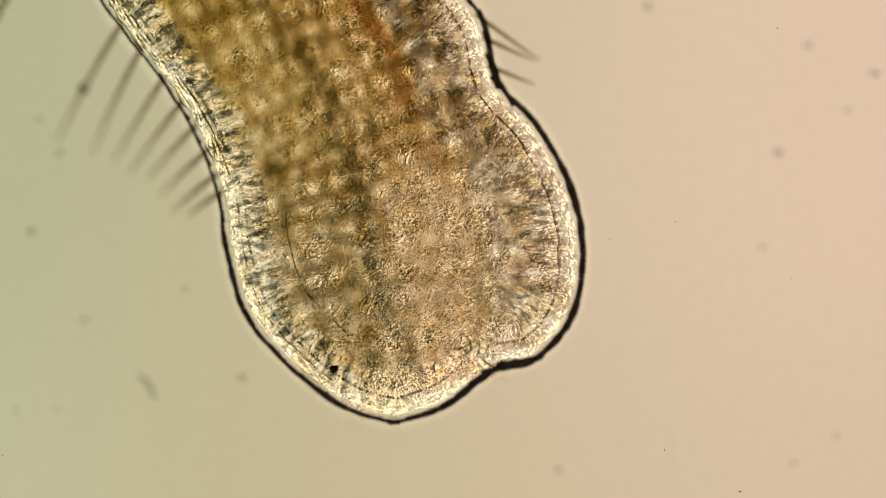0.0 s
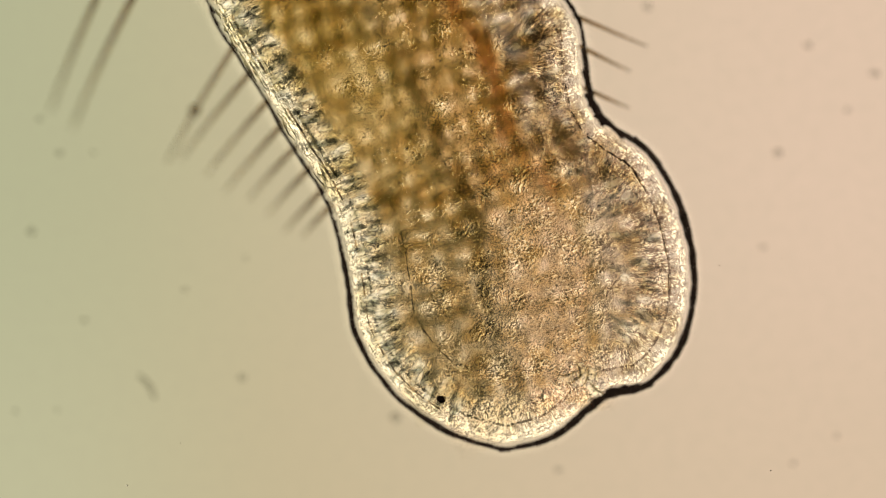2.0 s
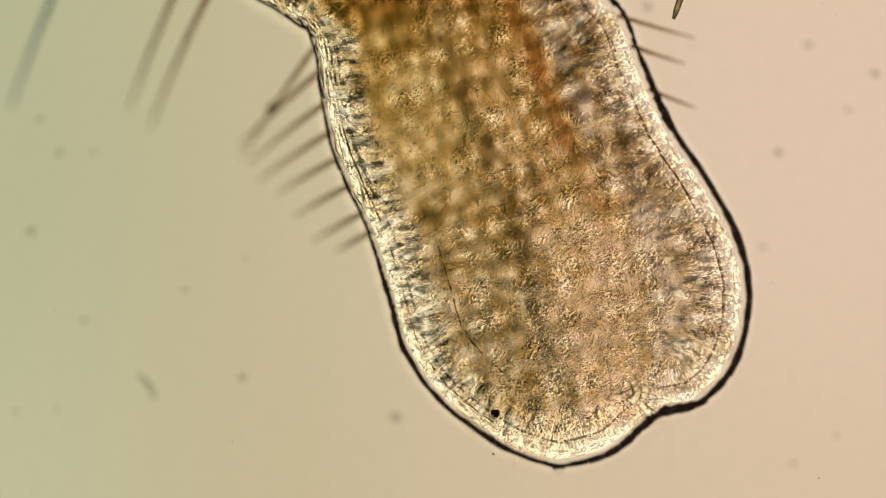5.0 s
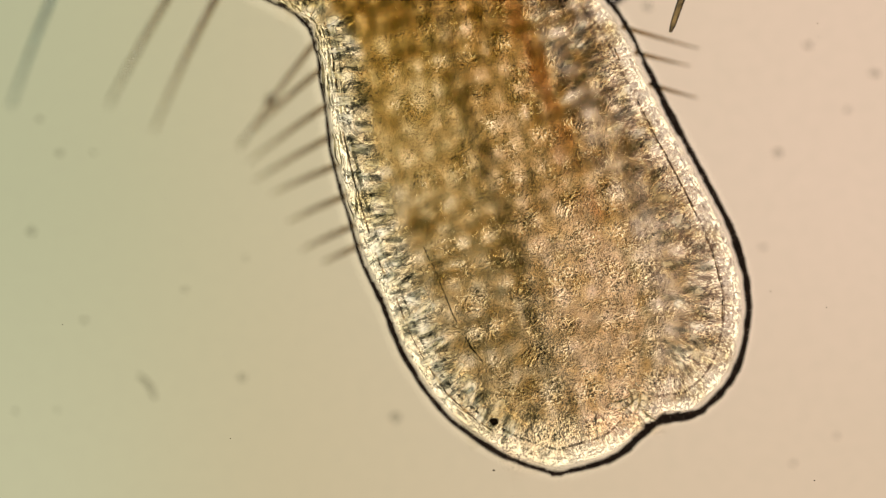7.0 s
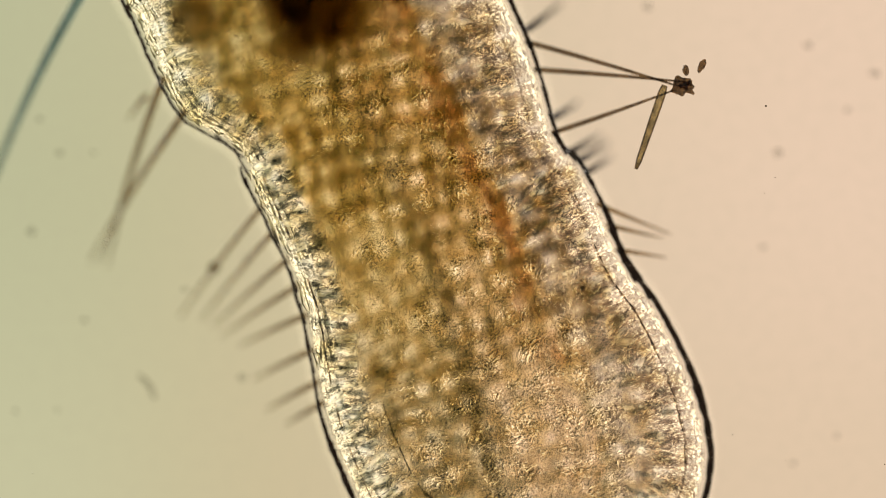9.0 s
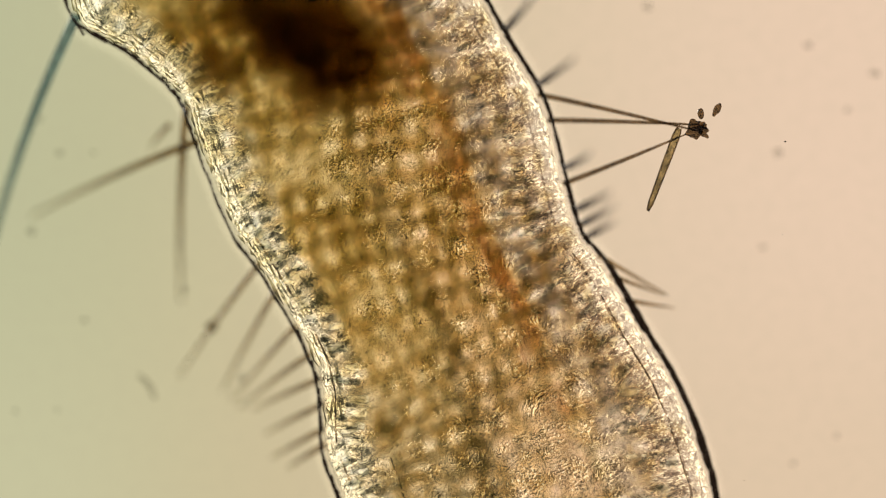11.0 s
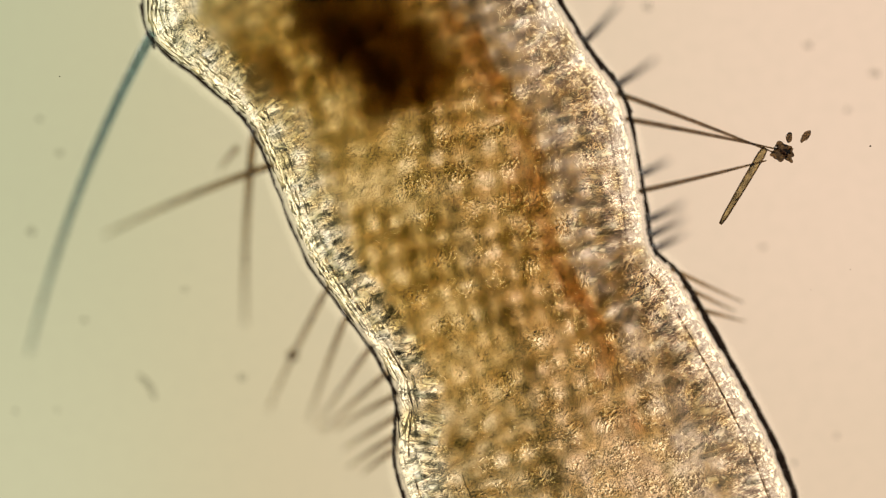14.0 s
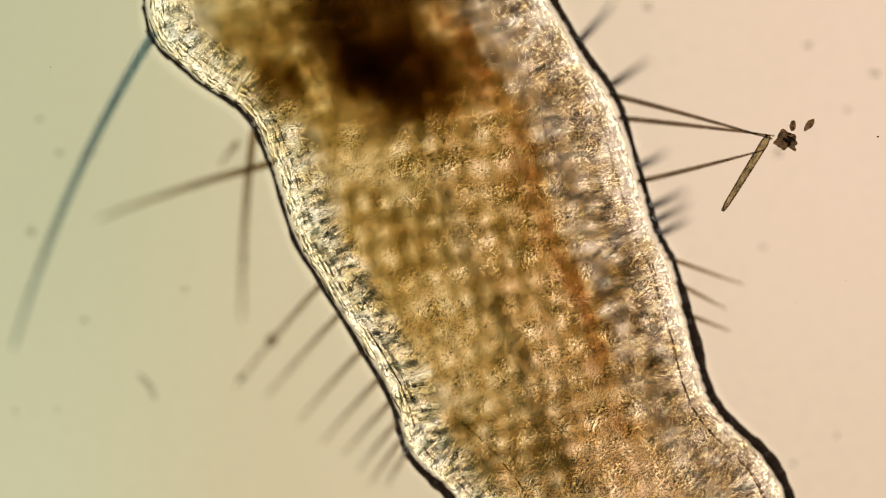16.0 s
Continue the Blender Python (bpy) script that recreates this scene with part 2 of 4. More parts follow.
def lens(n, through_color, glint=None, glint_color=(238, 226, 190), share=0.5):
    """Living matter in transmitted light: takes up light by its thickness ("thick"); glint paints pale spots where
    granules would focus it.
    """
    thick = n.tree.nodes.new("ShaderNodeAttribute")
    thick.attribute_name = "thick"
    thick = thick.outputs["Fac"]
    parts = n.node("ShaderNodeSeparateColor", Color=through_color).outputs
    whole = n.tree.nodes.new("ShaderNodeCombineColor")
    for k in range(3):
        n.put(whole.inputs[k], n.math("POWER", parts[k], thick))
    out = n.node("ShaderNodeBsdfTransparent", Color=whole.outputs[0]).outputs[0]
    if glint is not None:
        d = n.node("ShaderNodeBsdfTranslucent", Color=srgb(*glint_color))
        m = n.tree.nodes.new("ShaderNodeMixShader")
        n.put(m.inputs[0], n.math("MULTIPLY", n.math("MULTIPLY", glint, thick), share, clamp=True))
        n.tree.links.new(out, m.inputs[1])
        n.tree.links.new(d.outputs[0], m.inputs[2])
        out = m.outputs[0]
    n.tree.links.new(out, n.end.inputs["Surface"])
    return n.mat


def warp(n, at, scale, amount):
    bent = n.node("ShaderNodeTexNoise", Vector=at, Scale=scale, Detail=2.0)
    shift = n.tree.nodes.new("ShaderNodeVectorMath")
    shift.operation = "MULTIPLY_ADD"
    n.put(shift.inputs[0], bent.outputs["Color"])
    shift.inputs[1].default_value = (amount, amount, 0.0)
    n.put(shift.inputs[2], at)
    return shift.outputs[0]


def shaken(n, vector):
    """A place that is shifted by chance from piece to piece, so that neighbours don't share their grain."""
    chance = n.tree.nodes.new("ShaderNodeObjectInfo").outputs["Random"]
    shift = n.tree.nodes.new("ShaderNodeVectorMath")
    shift.operation = "MULTIPLY_ADD"
    n.put(shift.inputs[0], vector)
    shift.inputs[1].default_value = (1.0, 1.0, 1.0)
    n.put(shift.inputs[2], n.node("ShaderNodeCombineXYZ", X=n.math("MULTIPLY", chance, 9.0), Y=n.math("MULTIPLY", chance, 5.0), Z=n.math("MULTIPLY", chance, 3.0)).outputs[0])
    return shift.outputs[0]


def relief_curls(n, vector, scale, distort=1.6, offset=0.0016):
    """Crinkled threads and granules with relief light painted in: one flank bright, the other dark. About -1 to 1."""
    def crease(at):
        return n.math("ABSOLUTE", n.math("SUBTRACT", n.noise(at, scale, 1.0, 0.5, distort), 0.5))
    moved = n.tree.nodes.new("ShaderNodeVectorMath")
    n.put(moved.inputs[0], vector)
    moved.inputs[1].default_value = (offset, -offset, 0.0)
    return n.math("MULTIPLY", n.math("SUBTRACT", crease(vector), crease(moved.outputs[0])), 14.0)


def threads(n, vector, scale, distort, width):
    """Fine bright winding lines on a darker ground, about -0.4 to 0.6."""
    off = n.math("ABSOLUTE", n.math("SUBTRACT", n.noise(vector, scale, 1.0, 0.5, distort), 0.5))
    return n.step(off, 0.0, width, 0.6, -0.4)


def tissue():
    """Gut and flesh: amber, with a rusty stripe, paler towards the tip, greyer to the far side. rest: across, along, height."""
    n = Nodes("tissue")
    at = n.rest()
    x, y, z = n.axes(at)
    side = n.math("ADD", x, n.math("MULTIPLY", n.math("SUBTRACT", n.noise(at, 22.0, 3.0), 0.5), 0.06))
    tip = n.step(y, 0.42, 0.14)
    dark = n.mix(tip, ratio(122, 102, 54), ratio(106, 94, 66))
    light = n.mix(tip, ratio(247, 213, 150), ratio(220, 197, 153))
    rosy = n.math("MULTIPLY", n.math("MULTIPLY", n.step(side, 0.15, 0.19), n.step(side, 0.275, 0.255)), n.step(y, 0.85, 0.55))
    light = n.mix(n.math("MULTIPLY", rosy, 0.75), light, ratio(240, 200, 152))
    stripe = n.math("MULTIPLY", n.math("MULTIPLY", n.step(side, 0.232, 0.258), n.step(side, 0.29, 0.268)), n.step(y, 0.14, 0.4))
    stripe = n.math("MULTIPLY", stripe, n.step(n.noise(at, 30.0, 3.0), 0.34, 0.6, 0.1, 0.6))
    dark = n.mix(stripe, dark, ratio(88, 48, 14))
    light = n.mix(stripe, light, ratio(178, 114, 54))
    flank = n.math("MAXIMUM", n.step(side, 0.274, 0.292), n.step(side, 0.065, 0.045))
    dark = n.mix(flank, dark, ratio(146, 128, 98))
    light = n.mix(flank, light, n.mix(n.step(y, 0.25, 0.5), ratio(222, 202, 162), ratio(220, 198, 160)))
    hue = n.noise(warp(n, at, 30.0, 0.02), 26.0, 2.0)
    light = n.mix(n.math("MULTIPLY", n.step(hue, 0.44, 0.68), 0.6), light, n.mix(flank, ratio(226, 184, 112), ratio(212, 190, 152)))
    dark = n.mix(n.math("MULTIPLY", n.step(hue, 0.52, 0.32), 0.5), dark, n.mix(flank, ratio(104, 90, 48), ratio(104, 94, 74)))
    local = warp(n, shaken(n, n.place()), 45.0, 0.01)
    open_grain = n.math("MAXIMUM", tip, n.math("MULTIPLY", n.step(side, 0.15, 0.19), n.step(y, 0.9, 0.6)))
    patchy = n.noise(local, 34.0, 2.0)
    # The curls' lit and shaded flanks are painted into the tone.
    fine = n.math("MULTIPLY", relief_curls(n, local, 165.0, 1.4, 0.0013), 0.3)
    fine = n.math("ADD", fine, n.math("MULTIPLY", threads(n, local, 120.0, 2.2, 0.085), 0.55))
    fine = n.math("ADD", fine, n.math("MULTIPLY", threads(n, local, 205.0, 1.4, 0.09), 0.55))
    fine = n.math("ADD", fine, n.math("MULTIPLY", n.math("SUBTRACT", n.noise(local, 150.0, 2.0, 0.6, 1.0), 0.5), 1.5))
    fine = n.math("ADD", fine, n.math("MULTIPLY", threads(n, local, 72.0, 2.6, 0.1), 0.4))
    full = n.step(y, 0.58, 0.82)  # the stretch that is swollen with food
    strength = n.math("MULTIPLY", n.step(open_grain, 0, 1, 0.78, 1.3), n.step(patchy, 0.36, 0.64, 0.45, 1.3))
    strength = n.math("MULTIPLY", strength, n.math("SUBTRACT", 1.0, n.math("MULTIPLY", full, 0.74)))
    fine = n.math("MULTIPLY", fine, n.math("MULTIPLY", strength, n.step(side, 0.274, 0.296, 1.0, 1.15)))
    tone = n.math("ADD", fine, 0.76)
    tone = n.math("ADD", tone, n.math("MULTIPLY", n.math("SUBTRACT", n.noise(at, 11.0, 3.0), 0.5), 0.7))
    tone = n.math("ADD", tone, n.math("MULTIPLY", n.math("SUBTRACT", n.noise(at, 48.0, 2.0, 0.5, 0.6), 0.5), 0.9))
    middle = n.math("MULTIPLY", n.step(side, 0.128, 0.156), n.step(side, 0.186, 0.164))  # the darker cord down the middle
    tone = n.math("SUBTRACT", tone, n.math("MULTIPLY", middle, 0.3))
    # Painted highlights on the brightest grain.
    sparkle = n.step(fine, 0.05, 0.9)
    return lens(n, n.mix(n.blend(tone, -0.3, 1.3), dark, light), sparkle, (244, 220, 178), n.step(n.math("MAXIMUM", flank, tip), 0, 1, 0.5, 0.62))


def cell_matter():
    """Brown matter between the pale cells of the gut: dense round each cell, thin in its middle. rest: across, along, height."""
    n = Nodes("cell_matter")
    at = n.rest()
    x, y, z = n.axes(at)
    brown = n.mix(n.step(y, 0.5, 0.14), ratio(152, 135, 87), ratio(148, 135, 97))
    brown = n.mix(n.step(x, 0.268, 0.285), brown, ratio(146, 130, 100))
    brown = n.mix(n.step(n.noise(shaken(n, n.place()), 60.0, 3.0), 0.3, 0.7), brown, ratio(173, 150, 100))
    return lens(n, brown)


def wall_flesh():
    """Body wall: pale columns of cells that stand on the skin. rest: depth from the skin, along, height."""
    n = Nodes("wall_flesh")
    at = n.rest()
    x, y, z = n.axes(at)
    warped = warp(n, at, 40.0, 0.008)
    lx, ly, lz = n.axes(warp(n, at, 26.0, 0.03))
    columns = n.noise(n.stretched(warped, 0.55, 1.0, 1.0), 58.0, 2.0, 0.5, 0.8)
    grain = n.noise(n.stretched(warped, 0.8, 1.0, 1.0), 170.0, 3.0, 0.65, 0.9)
    fibres = n.math("SUBTRACT", 0.09, n.math("ABSOLUTE", n.math("SUBTRACT", n.noise(warped, 120.0, 2.0, 0.6, 2.4), 0.5)))
    threads = n.math("SUBTRACT", 0.07, n.math("ABSOLUTE", n.math("SUBTRACT", n.noise(warped, 250.0, 1.0, 0.5, 1.6), 0.5)))
    speckle = n.noise(warped, 320.0, 1.0, 0.5, 1.0)
    beads = n.beads(warp(n, warped, 110.0, 0.004), 165.0)
    folds = n.noise(n.stretched(warped, 1.7, 0.3, 1.0), 190.0, 3.0, 0.6, 0.6)
    lattice = n.math("ADD", n.math("SINE", n.math("MULTIPLY", ly, 200.0)), n.math("SINE", n.math("MULTIPLY", lx, 190.0)))
    inner = n.step(x, 0.014, 0.028)
    folded = n.math("MAXIMUM", n.step(x, 0.024, 0.012), n.math("MULTIPLY", n.step(y, 0.8, 0.6), n.step(z, 0.5, 0.0)))
    grain = n.mix(folded, grain, folds)
    fine = n.math("MULTIPLY", n.math("SUBTRACT", grain, 0.5), n.step(x, 0.006, 0.02, 3.6, 2.6))
    fine = n.math("ADD", fine, n.math("MULTIPLY", fibres, n.math("ADD", 1.4, n.math("MULTIPLY", inner, 1.4))))
    fine = n.math("ADD", fine, n.math("MULTIPLY", threads, n.math("ADD", 2.4, n.math("MULTIPLY", inner, 2.2))))
    fine = n.math("ADD", fine, n.math("MULTIPLY", n.math("SUBTRACT", speckle, 0.5), n.step(x, 0.006, 0.012, 1.7, 1.4)))
    fine = n.math("ADD", fine, n.math("MULTIPLY", n.math("SUBTRACT", 0.42, beads), n.math("MULTIPLY", n.step(x, 0.006, 0.012, 0.3, 1.0), n.math("ADD", 0.45, n.math("MULTIPLY", z, 0.45)))))
    fore = n.math("MULTIPLY", n.math("MAXIMUM", n.step(y, 0.8, 0.5), n.step(y, 2.8, 3.3)), 0.14)
    tone = n.math("ADD", n.math("ADD", n.math("MULTIPLY", fine, 0.9), fore), n.step(z, 0, 1, 0.66, 0.66))
    end = n.math("MULTIPLY", n.step(y, 1.05, 1.35), n.step(y, 2.5, 2.2))
    tone = n.math("ADD", tone, n.math("MULTIPLY", end, 0.14))
    tone = n.math("ADD", tone, n.math("MULTIPLY", n.math("SUBTRACT", columns, 0.5), n.math("MULTIPLY", n.math("SUBTRACT", n.math("ADD", 0.2, n.math("MULTIPLY", inner, 0.8)), n.math("MULTIPLY", n.math("MULTIPLY", folded, inner), 0.6)), n.math("SUBTRACT", n.math("SUBTRACT", 4.6, n.math("MULTIPLY", z, 1.6)), n.math("MULTIPLY", end, 1.4)))))
    tone = n.math("ADD", tone, n.math("MULTIPLY", lattice, n.math("MULTIPLY", inner, 0.2)))
    line = n.math("MULTIPLY", n.step(x, 0.0222, 0.0232), n.step(x, 0.0262, 0.0248))
    tone = n.math("SUBTRACT", tone, n.math("MULTIPLY", n.math("MULTIPLY", line, n.step(n.noise(at, 90.0, 1.0), 0.36, 0.52)), n.math("ADD", 0.75, n.math("MULTIPLY", end, 0.3))))
    edge = n.step(x, 0.021, 0.009)
    tone = n.math("ADD", tone, n.math("MULTIPLY", edge, n.math("ADD", n.math("MULTIPLY", z, 0.1), n.math("MULTIPLY", end, 0.1))))
    glint = n.math("MULTIPLY", n.step(n.math("ADD", fine, n.math("MULTIPLY", edge, 0.2)), n.step(z, 0, 1, -0.4, -0.12), 0.7), n.step(tone, 0.3, 0.95))
    dark = n.mix(z, ratio(96, 92, 68), ratio(138, 120, 92))
    light = n.mix(n.math("MULTIPLY", n.step(n.noise(at, 48.0, 2.0), 0.4, 0.65), 0.7), ratio(216, 202, 166), ratio(210, 188, 148))
    return lens(n, n.mix(n.blend(tone, -0.25, 1.1), dark, light), glint, (250, 238, 208), 0.92)


def wall_cell(name, rgb, bright):
    """A single cell of the body wall, finely streaked; pale ones scatter the light."""
    n = Nodes(name)
    at = shaken(n, n.place())
    streak = n.noise(n.stretched(at, 1.0, 0.45, 1.0), 210.0, 2.0, 0.6, 0.8)
    col = n.mix(n.step(streak, 0.3, 0.7), ratio(*(c * 0.72 for c in rgb)), ratio(*(min(c * 1.2, 206) for c in rgb)))
    return lens(n, col, n.step(streak, 0.3, 0.65) if bright else None, (255, 250, 228), 0.95)


# Pale scattering matter that paints the optical fringe along the outline.
def bright_halo():
    n = Nodes("bright_halo")
    return lens(n, (0.99, 0.99, 0.99, 1), n.step(n.noise(n.place(), 90.0, 2.0), 0.2, 0.7, 0.7, 1.0), (252, 244, 226), 0.8)


def stained(name, rgb):
    n = Nodes(name)
    v = n.noise(n.place(), 24.0, 3.0)
    return lens(n, n.mix(n.step(v, 0.3, 0.7), ratio(*(c * 0.7 for c in rgb)), ratio(*rgb)))


def tinted(name, rgb, scale=70.0, spread=0.3):
    """Clear horn or grit that stains the light once at each of its two faces."""
    n = Nodes(name)
    v = n.step(n.noise(n.place(), scale, 3.0), 0.3, 0.7)
    low, high = (tuple(min(c * k, 1) ** 0.5 for c in ratio(*rgb)[:3]) + (1,) for k in (1 - spread, 1 + spread))
    t = n.node("ShaderNodeBsdfTransparent", Color=n.mix(v, low, high))
    g = n.node("ShaderNodeBsdfGlossy", Roughness=0.4)
    m = n.tree.nodes.new("ShaderNodeMixShader")
    m.inputs[0].default_value = 0.03
    n.tree.links.new(t.outputs[0], m.inputs[1])
    n.tree.links.new(g.outputs[0], m.inputs[2])
    n.tree.links.new(m.outputs[0], n.end.inputs["Surface"])
    return n.mat


def plain(name, rgb, rough=0.5, scale=60.0, spread=0.35, clear=0.0, spec=0.3):
    n = Nodes(name)
    at = n.place()
    v = n.noise(at, scale, 3.0)
    low = tuple(c * (1 - spread) for c in srgb(*rgb)[:3]) + (1,)
    high = tuple(min(c * (1 + spread), 1) for c in srgb(*rgb)[:3]) + (1,)
    return n.surface(n.mix(v, low, high), rough, v, 0.002, 0.3, spec, clear)


M_FIELD, M_GLASS = light_field(), clear_glass()
M_TISSUE, M_CELL, M_WALL = tissue(), cell_matter(), wall_flesh()
M_WALL_DARK = wall_cell("dark_wall_cell", (116, 110, 84), False)
M_WALL_PALE = wall_cell("pale_wall_cell", (206, 196, 160), True)
M_SKIN = plain("dark_skin", (62, 48, 40), 0.95, spec=0.05)
M_EDGE_LINE = plain("dark_edge_line", (66, 52, 42), 0.95, 140.0, 0.8, clear=0.12, spec=0.05)
M_HALO = bright_halo()
M_MEMBRANE = tinted("membrane", (146, 124, 86), 160.0, 0.8)
M_FOLD = tinted("skin_fold", (146, 132, 92), 120.0, 0.6)
M_SETA = tinted("seta_horn", (118, 94, 56))
M_SETA_DARK = tinted("seta_dark", (92, 72, 42))
M_SETA_BLUE = tinted("seta_blue_grey", (100, 110, 92))
M_SETA_GREY = tinted("seta_slate", (78, 70, 56))
M_CORD = stained("olive_cord", (158, 142, 100))
M_VESSEL = stained("rusty_vessel", (166, 120, 64))
M_FOOD = stained("gut_contents", (90, 65, 24))
M_NEEDLE = tinted("debris_tan", (128, 108, 62), 90.0, 0.6)
M_DEBRIS = tinted("debris_dark", (84, 62, 32), 120.0, 0.7)
M_NEEDLE_EDGE = tinted("needle_edge", (74, 54, 26))
M_DUST = plain("dust", (120, 112, 88), 0.8, 90.0, 0.3, clear=0.6)
M_SPECK = plain("speck", (110, 94, 72), 0.5)


# ---- mesh helpers ----
def part(name, bm, material, parent, label="", rest=None, thick=None):
    me = bpy.data.meshes.new(name)
    bm.to_mesh(me)
    bm.free()
    me.materials.append(material)
    for p in me.polygons:
        p.use_smooth = True
    if rest is not None:
        a = me.attributes.new("rest", "FLOAT_VECTOR", "POINT")
        co = np.empty(len(me.vertices) * 3)
        me.vertices.foreach_get("co", co)
        a.data.foreach_set("vector", rest(co.reshape(-1, 3)).astype(np.float32).ravel())
    if thick is not None:
        a = me.attributes.new("thick", "FLOAT", "POINT")
        a.data.foreach_set("value", np.array(thick, dtype=np.float32))
    ob = new(name, me)
    ob.parent = parent
    if label:
        tagged(ob, label)
    return ob


def thing(name, label, category, group="", kind=""):
    return tagged(new(name), label, category, group, kind)


def slab(bm, x0, x1, y0, y1, z0, z1):
    vs = [bm.verts.new((x, y, z)) for z in (z0, z1) for x, y in ((x0, y0), (x1, y0), (x1, y1), (x0, y1))]
    for f in ((3, 2, 1, 0), (4, 5, 6, 7), (0, 1, 5, 4), (1, 2, 6, 5), (2, 3, 7, 6), (3, 0, 4, 7)):
        bm.faces.new([vs[i] for i in f])


def blob(bm, center, radii, detail=1, rough=0.0, seed=0.0):
    made = bmesh.ops.create_icosphere(bm, subdivisions=detail, radius=1.0)["verts"]
    for v in made:
        k = 1 + rough * noise.noise(v.co * 1.7 + Vector((seed, seed * 0.7, 3.1)))
        v.co = Vector(center) + Vector((v.co.x * radii[0], v.co.y * radii[1], v.co.z * radii[2])) * k
    return made


def tube(bm, points, radii, sides=6):
    rings = []
    for i, p in enumerate(points):
        ahead = (points[min(i + 1, len(points) - 1)] - points[max(i - 1, 0)]).normalized()
        a = ahead.cross(Vector((0, 0, 1))).normalized()
        b = ahead.cross(a)
        rings.append([bm.verts.new(p + radii[i] * (math.cos(k * math.tau / sides) * a + math.sin(k * math.tau / sides) * b)) for k in range(sides)])
    for r, s in zip(rings, rings[1:]):
        for k in range(sides):
            bm.faces.new((r[k], r[(k + 1) % sides], s[(k + 1) % sides], s[k]))
    bm.faces.new(rings[0][::-1])
    bm.faces.new(rings[-1])


# ---- the stage: lit window, slide ----
bm = bmesh.new()
slab(bm, -1.4, 1.4, -0.9, 0.9, -0.13, -0.1)
backdrop = tagged(part("backdrop", bm, M_FIELD, None), "glowing frosted lamp window, green to rose, under the slide", "light field", kind="structure")
backdrop.visible_shadow = False  # the lamp stands behind this pane
bm = bmesh.new()
slab(bm, -2.2, 2.2, -1.6, 1.6, -0.085, -0.06)
slide = tagged(part("glass_slide", bm, M_GLASS, None), "clear glass microscope slide under the worm", "glass slide", kind="structure")

# ---- the body's shape in time ----
TIMES = sorted(NEAR_SIDE)


def along(points, s):
    """A smooth curve through points, at station s."""
    i = min(max(int(math.floor(s)), 0), len(points) - 2)
    f = s - i
    p = [Vector((*points[min(max(i + k, 0), len(points) - 1)], 0)) for k in (-1, 0, 1, 2)]
    if i == 0:
        p[0] = 2 * p[1] - p[2]
    return 0.5 * (2 * p[1] + (p[2] - p[0]) * f + (2 * p[0] - 5 * p[1] + 4 * p[2] - p[3]) * f * f + (3 * (p[1] - p[2]) + p[3] - p[0]) * f ** 3)


# Stations of the far side that lie across from those of the near side.
ACROSS = [2, 3, 4, 5, 6.2, 7.9, 9, 10.6, 11.2, 12, 12.5, 13, 13.5, 14]


def far_station(s):
    i = min(int(s), 12)
    return ACROSS[i] + (ACROSS[i + 1] - ACROSS[i]) * (s - i)


# Each side's run at each moment, by its length from the tip: the flesh keeps its place along the body while the outline swells and shrinks.
FINE = 24


def run_of(points):
    places = [along(points, k / FINE) for k in range((len(points) - 1) * FINE + 1)]
    lengths = [0.0]
    for a, b in zip(places, places[1:]):
        lengths.append(lengths[-1] + (b - a).length)
    return np.array(lengths), np.array([p.xy for p in places])


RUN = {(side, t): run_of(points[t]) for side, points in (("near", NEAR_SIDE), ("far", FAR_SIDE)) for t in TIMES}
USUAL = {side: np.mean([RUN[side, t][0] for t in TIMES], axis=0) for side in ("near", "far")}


def on_side(side, t, s):
    """The place on a side at station s of the usual body."""
    want = float(np.interp(s * FINE, np.arange(len(USUAL[side])), USUAL[side]))
    lengths, places = RUN[side, t]
    spot = [float(np.interp(want, lengths, places[:, k])) for k in (0, 1)]
    if want > lengths[-1]:
        d = places[-1] - places[-6]
        spot = list(places[-1] + d / np.linalg.norm(d) * (want - lengths[-1]))
    return Vector((*spot, 0))


def inside(t, s, w):
    return on_side("near", t, s).lerp(on_side("far", t, far_station(s)), w)


def rim_even(t, q):
    """The outline by length: q from -13 (neck, near side) over 0 (tip) to 14 (neck, far side); place and angle of the outline's run."""
    def place(k):
        return on_side("near", t, -k) if k < 0 else on_side("far", t, k)
    d = place(min(q + 0.2, 14)) - place(max(q - 0.2, -13))
    return place(q), math.atan2(d.y, d.x)


# The usual body's middle line: stations by length from the tip.
MIDDLE = [sum((inside(t, k / 10, 0.5) for t in TIMES), Vector()) / len(TIMES) for k in range(131)]
LENGTHS = [0.0]
for a, b in zip(MIDDLE, MIDDLE[1:]):
    LENGTHS.append(LENGTHS[-1] + (b - a).length)


def station(u):
    return float(np.interp(u, LENGTHS, [k / 10 for k in range(131)]))


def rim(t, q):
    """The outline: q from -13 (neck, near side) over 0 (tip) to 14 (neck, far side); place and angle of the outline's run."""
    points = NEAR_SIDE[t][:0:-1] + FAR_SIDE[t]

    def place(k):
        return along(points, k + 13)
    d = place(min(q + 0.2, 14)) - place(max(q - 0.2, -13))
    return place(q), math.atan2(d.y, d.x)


def stage_at(t):
    for a, b in zip(STAGE, STAGE[1:]):
        if t <= b[0]:
            f = (t - a[0]) / (b[0] - a[0])
            return a[1] + (b[1] - a[1]) * f, a[2] + (b[2] - a[2]) * f
    return STAGE[-1][1:]


def nearer(p, z, t):
    """A place on the body, drawn in a little for its height, so that a raised root stays over the outline."""
    sx, sy = stage_at(t)
    k = 1 - z / 3
    return (p.x + sx) * k - sx, (p.y + sy) * k - sy


worm = thing("worm", "translucent amber-brown freshwater worm with bristles on glass", "worm")
KEYED = []


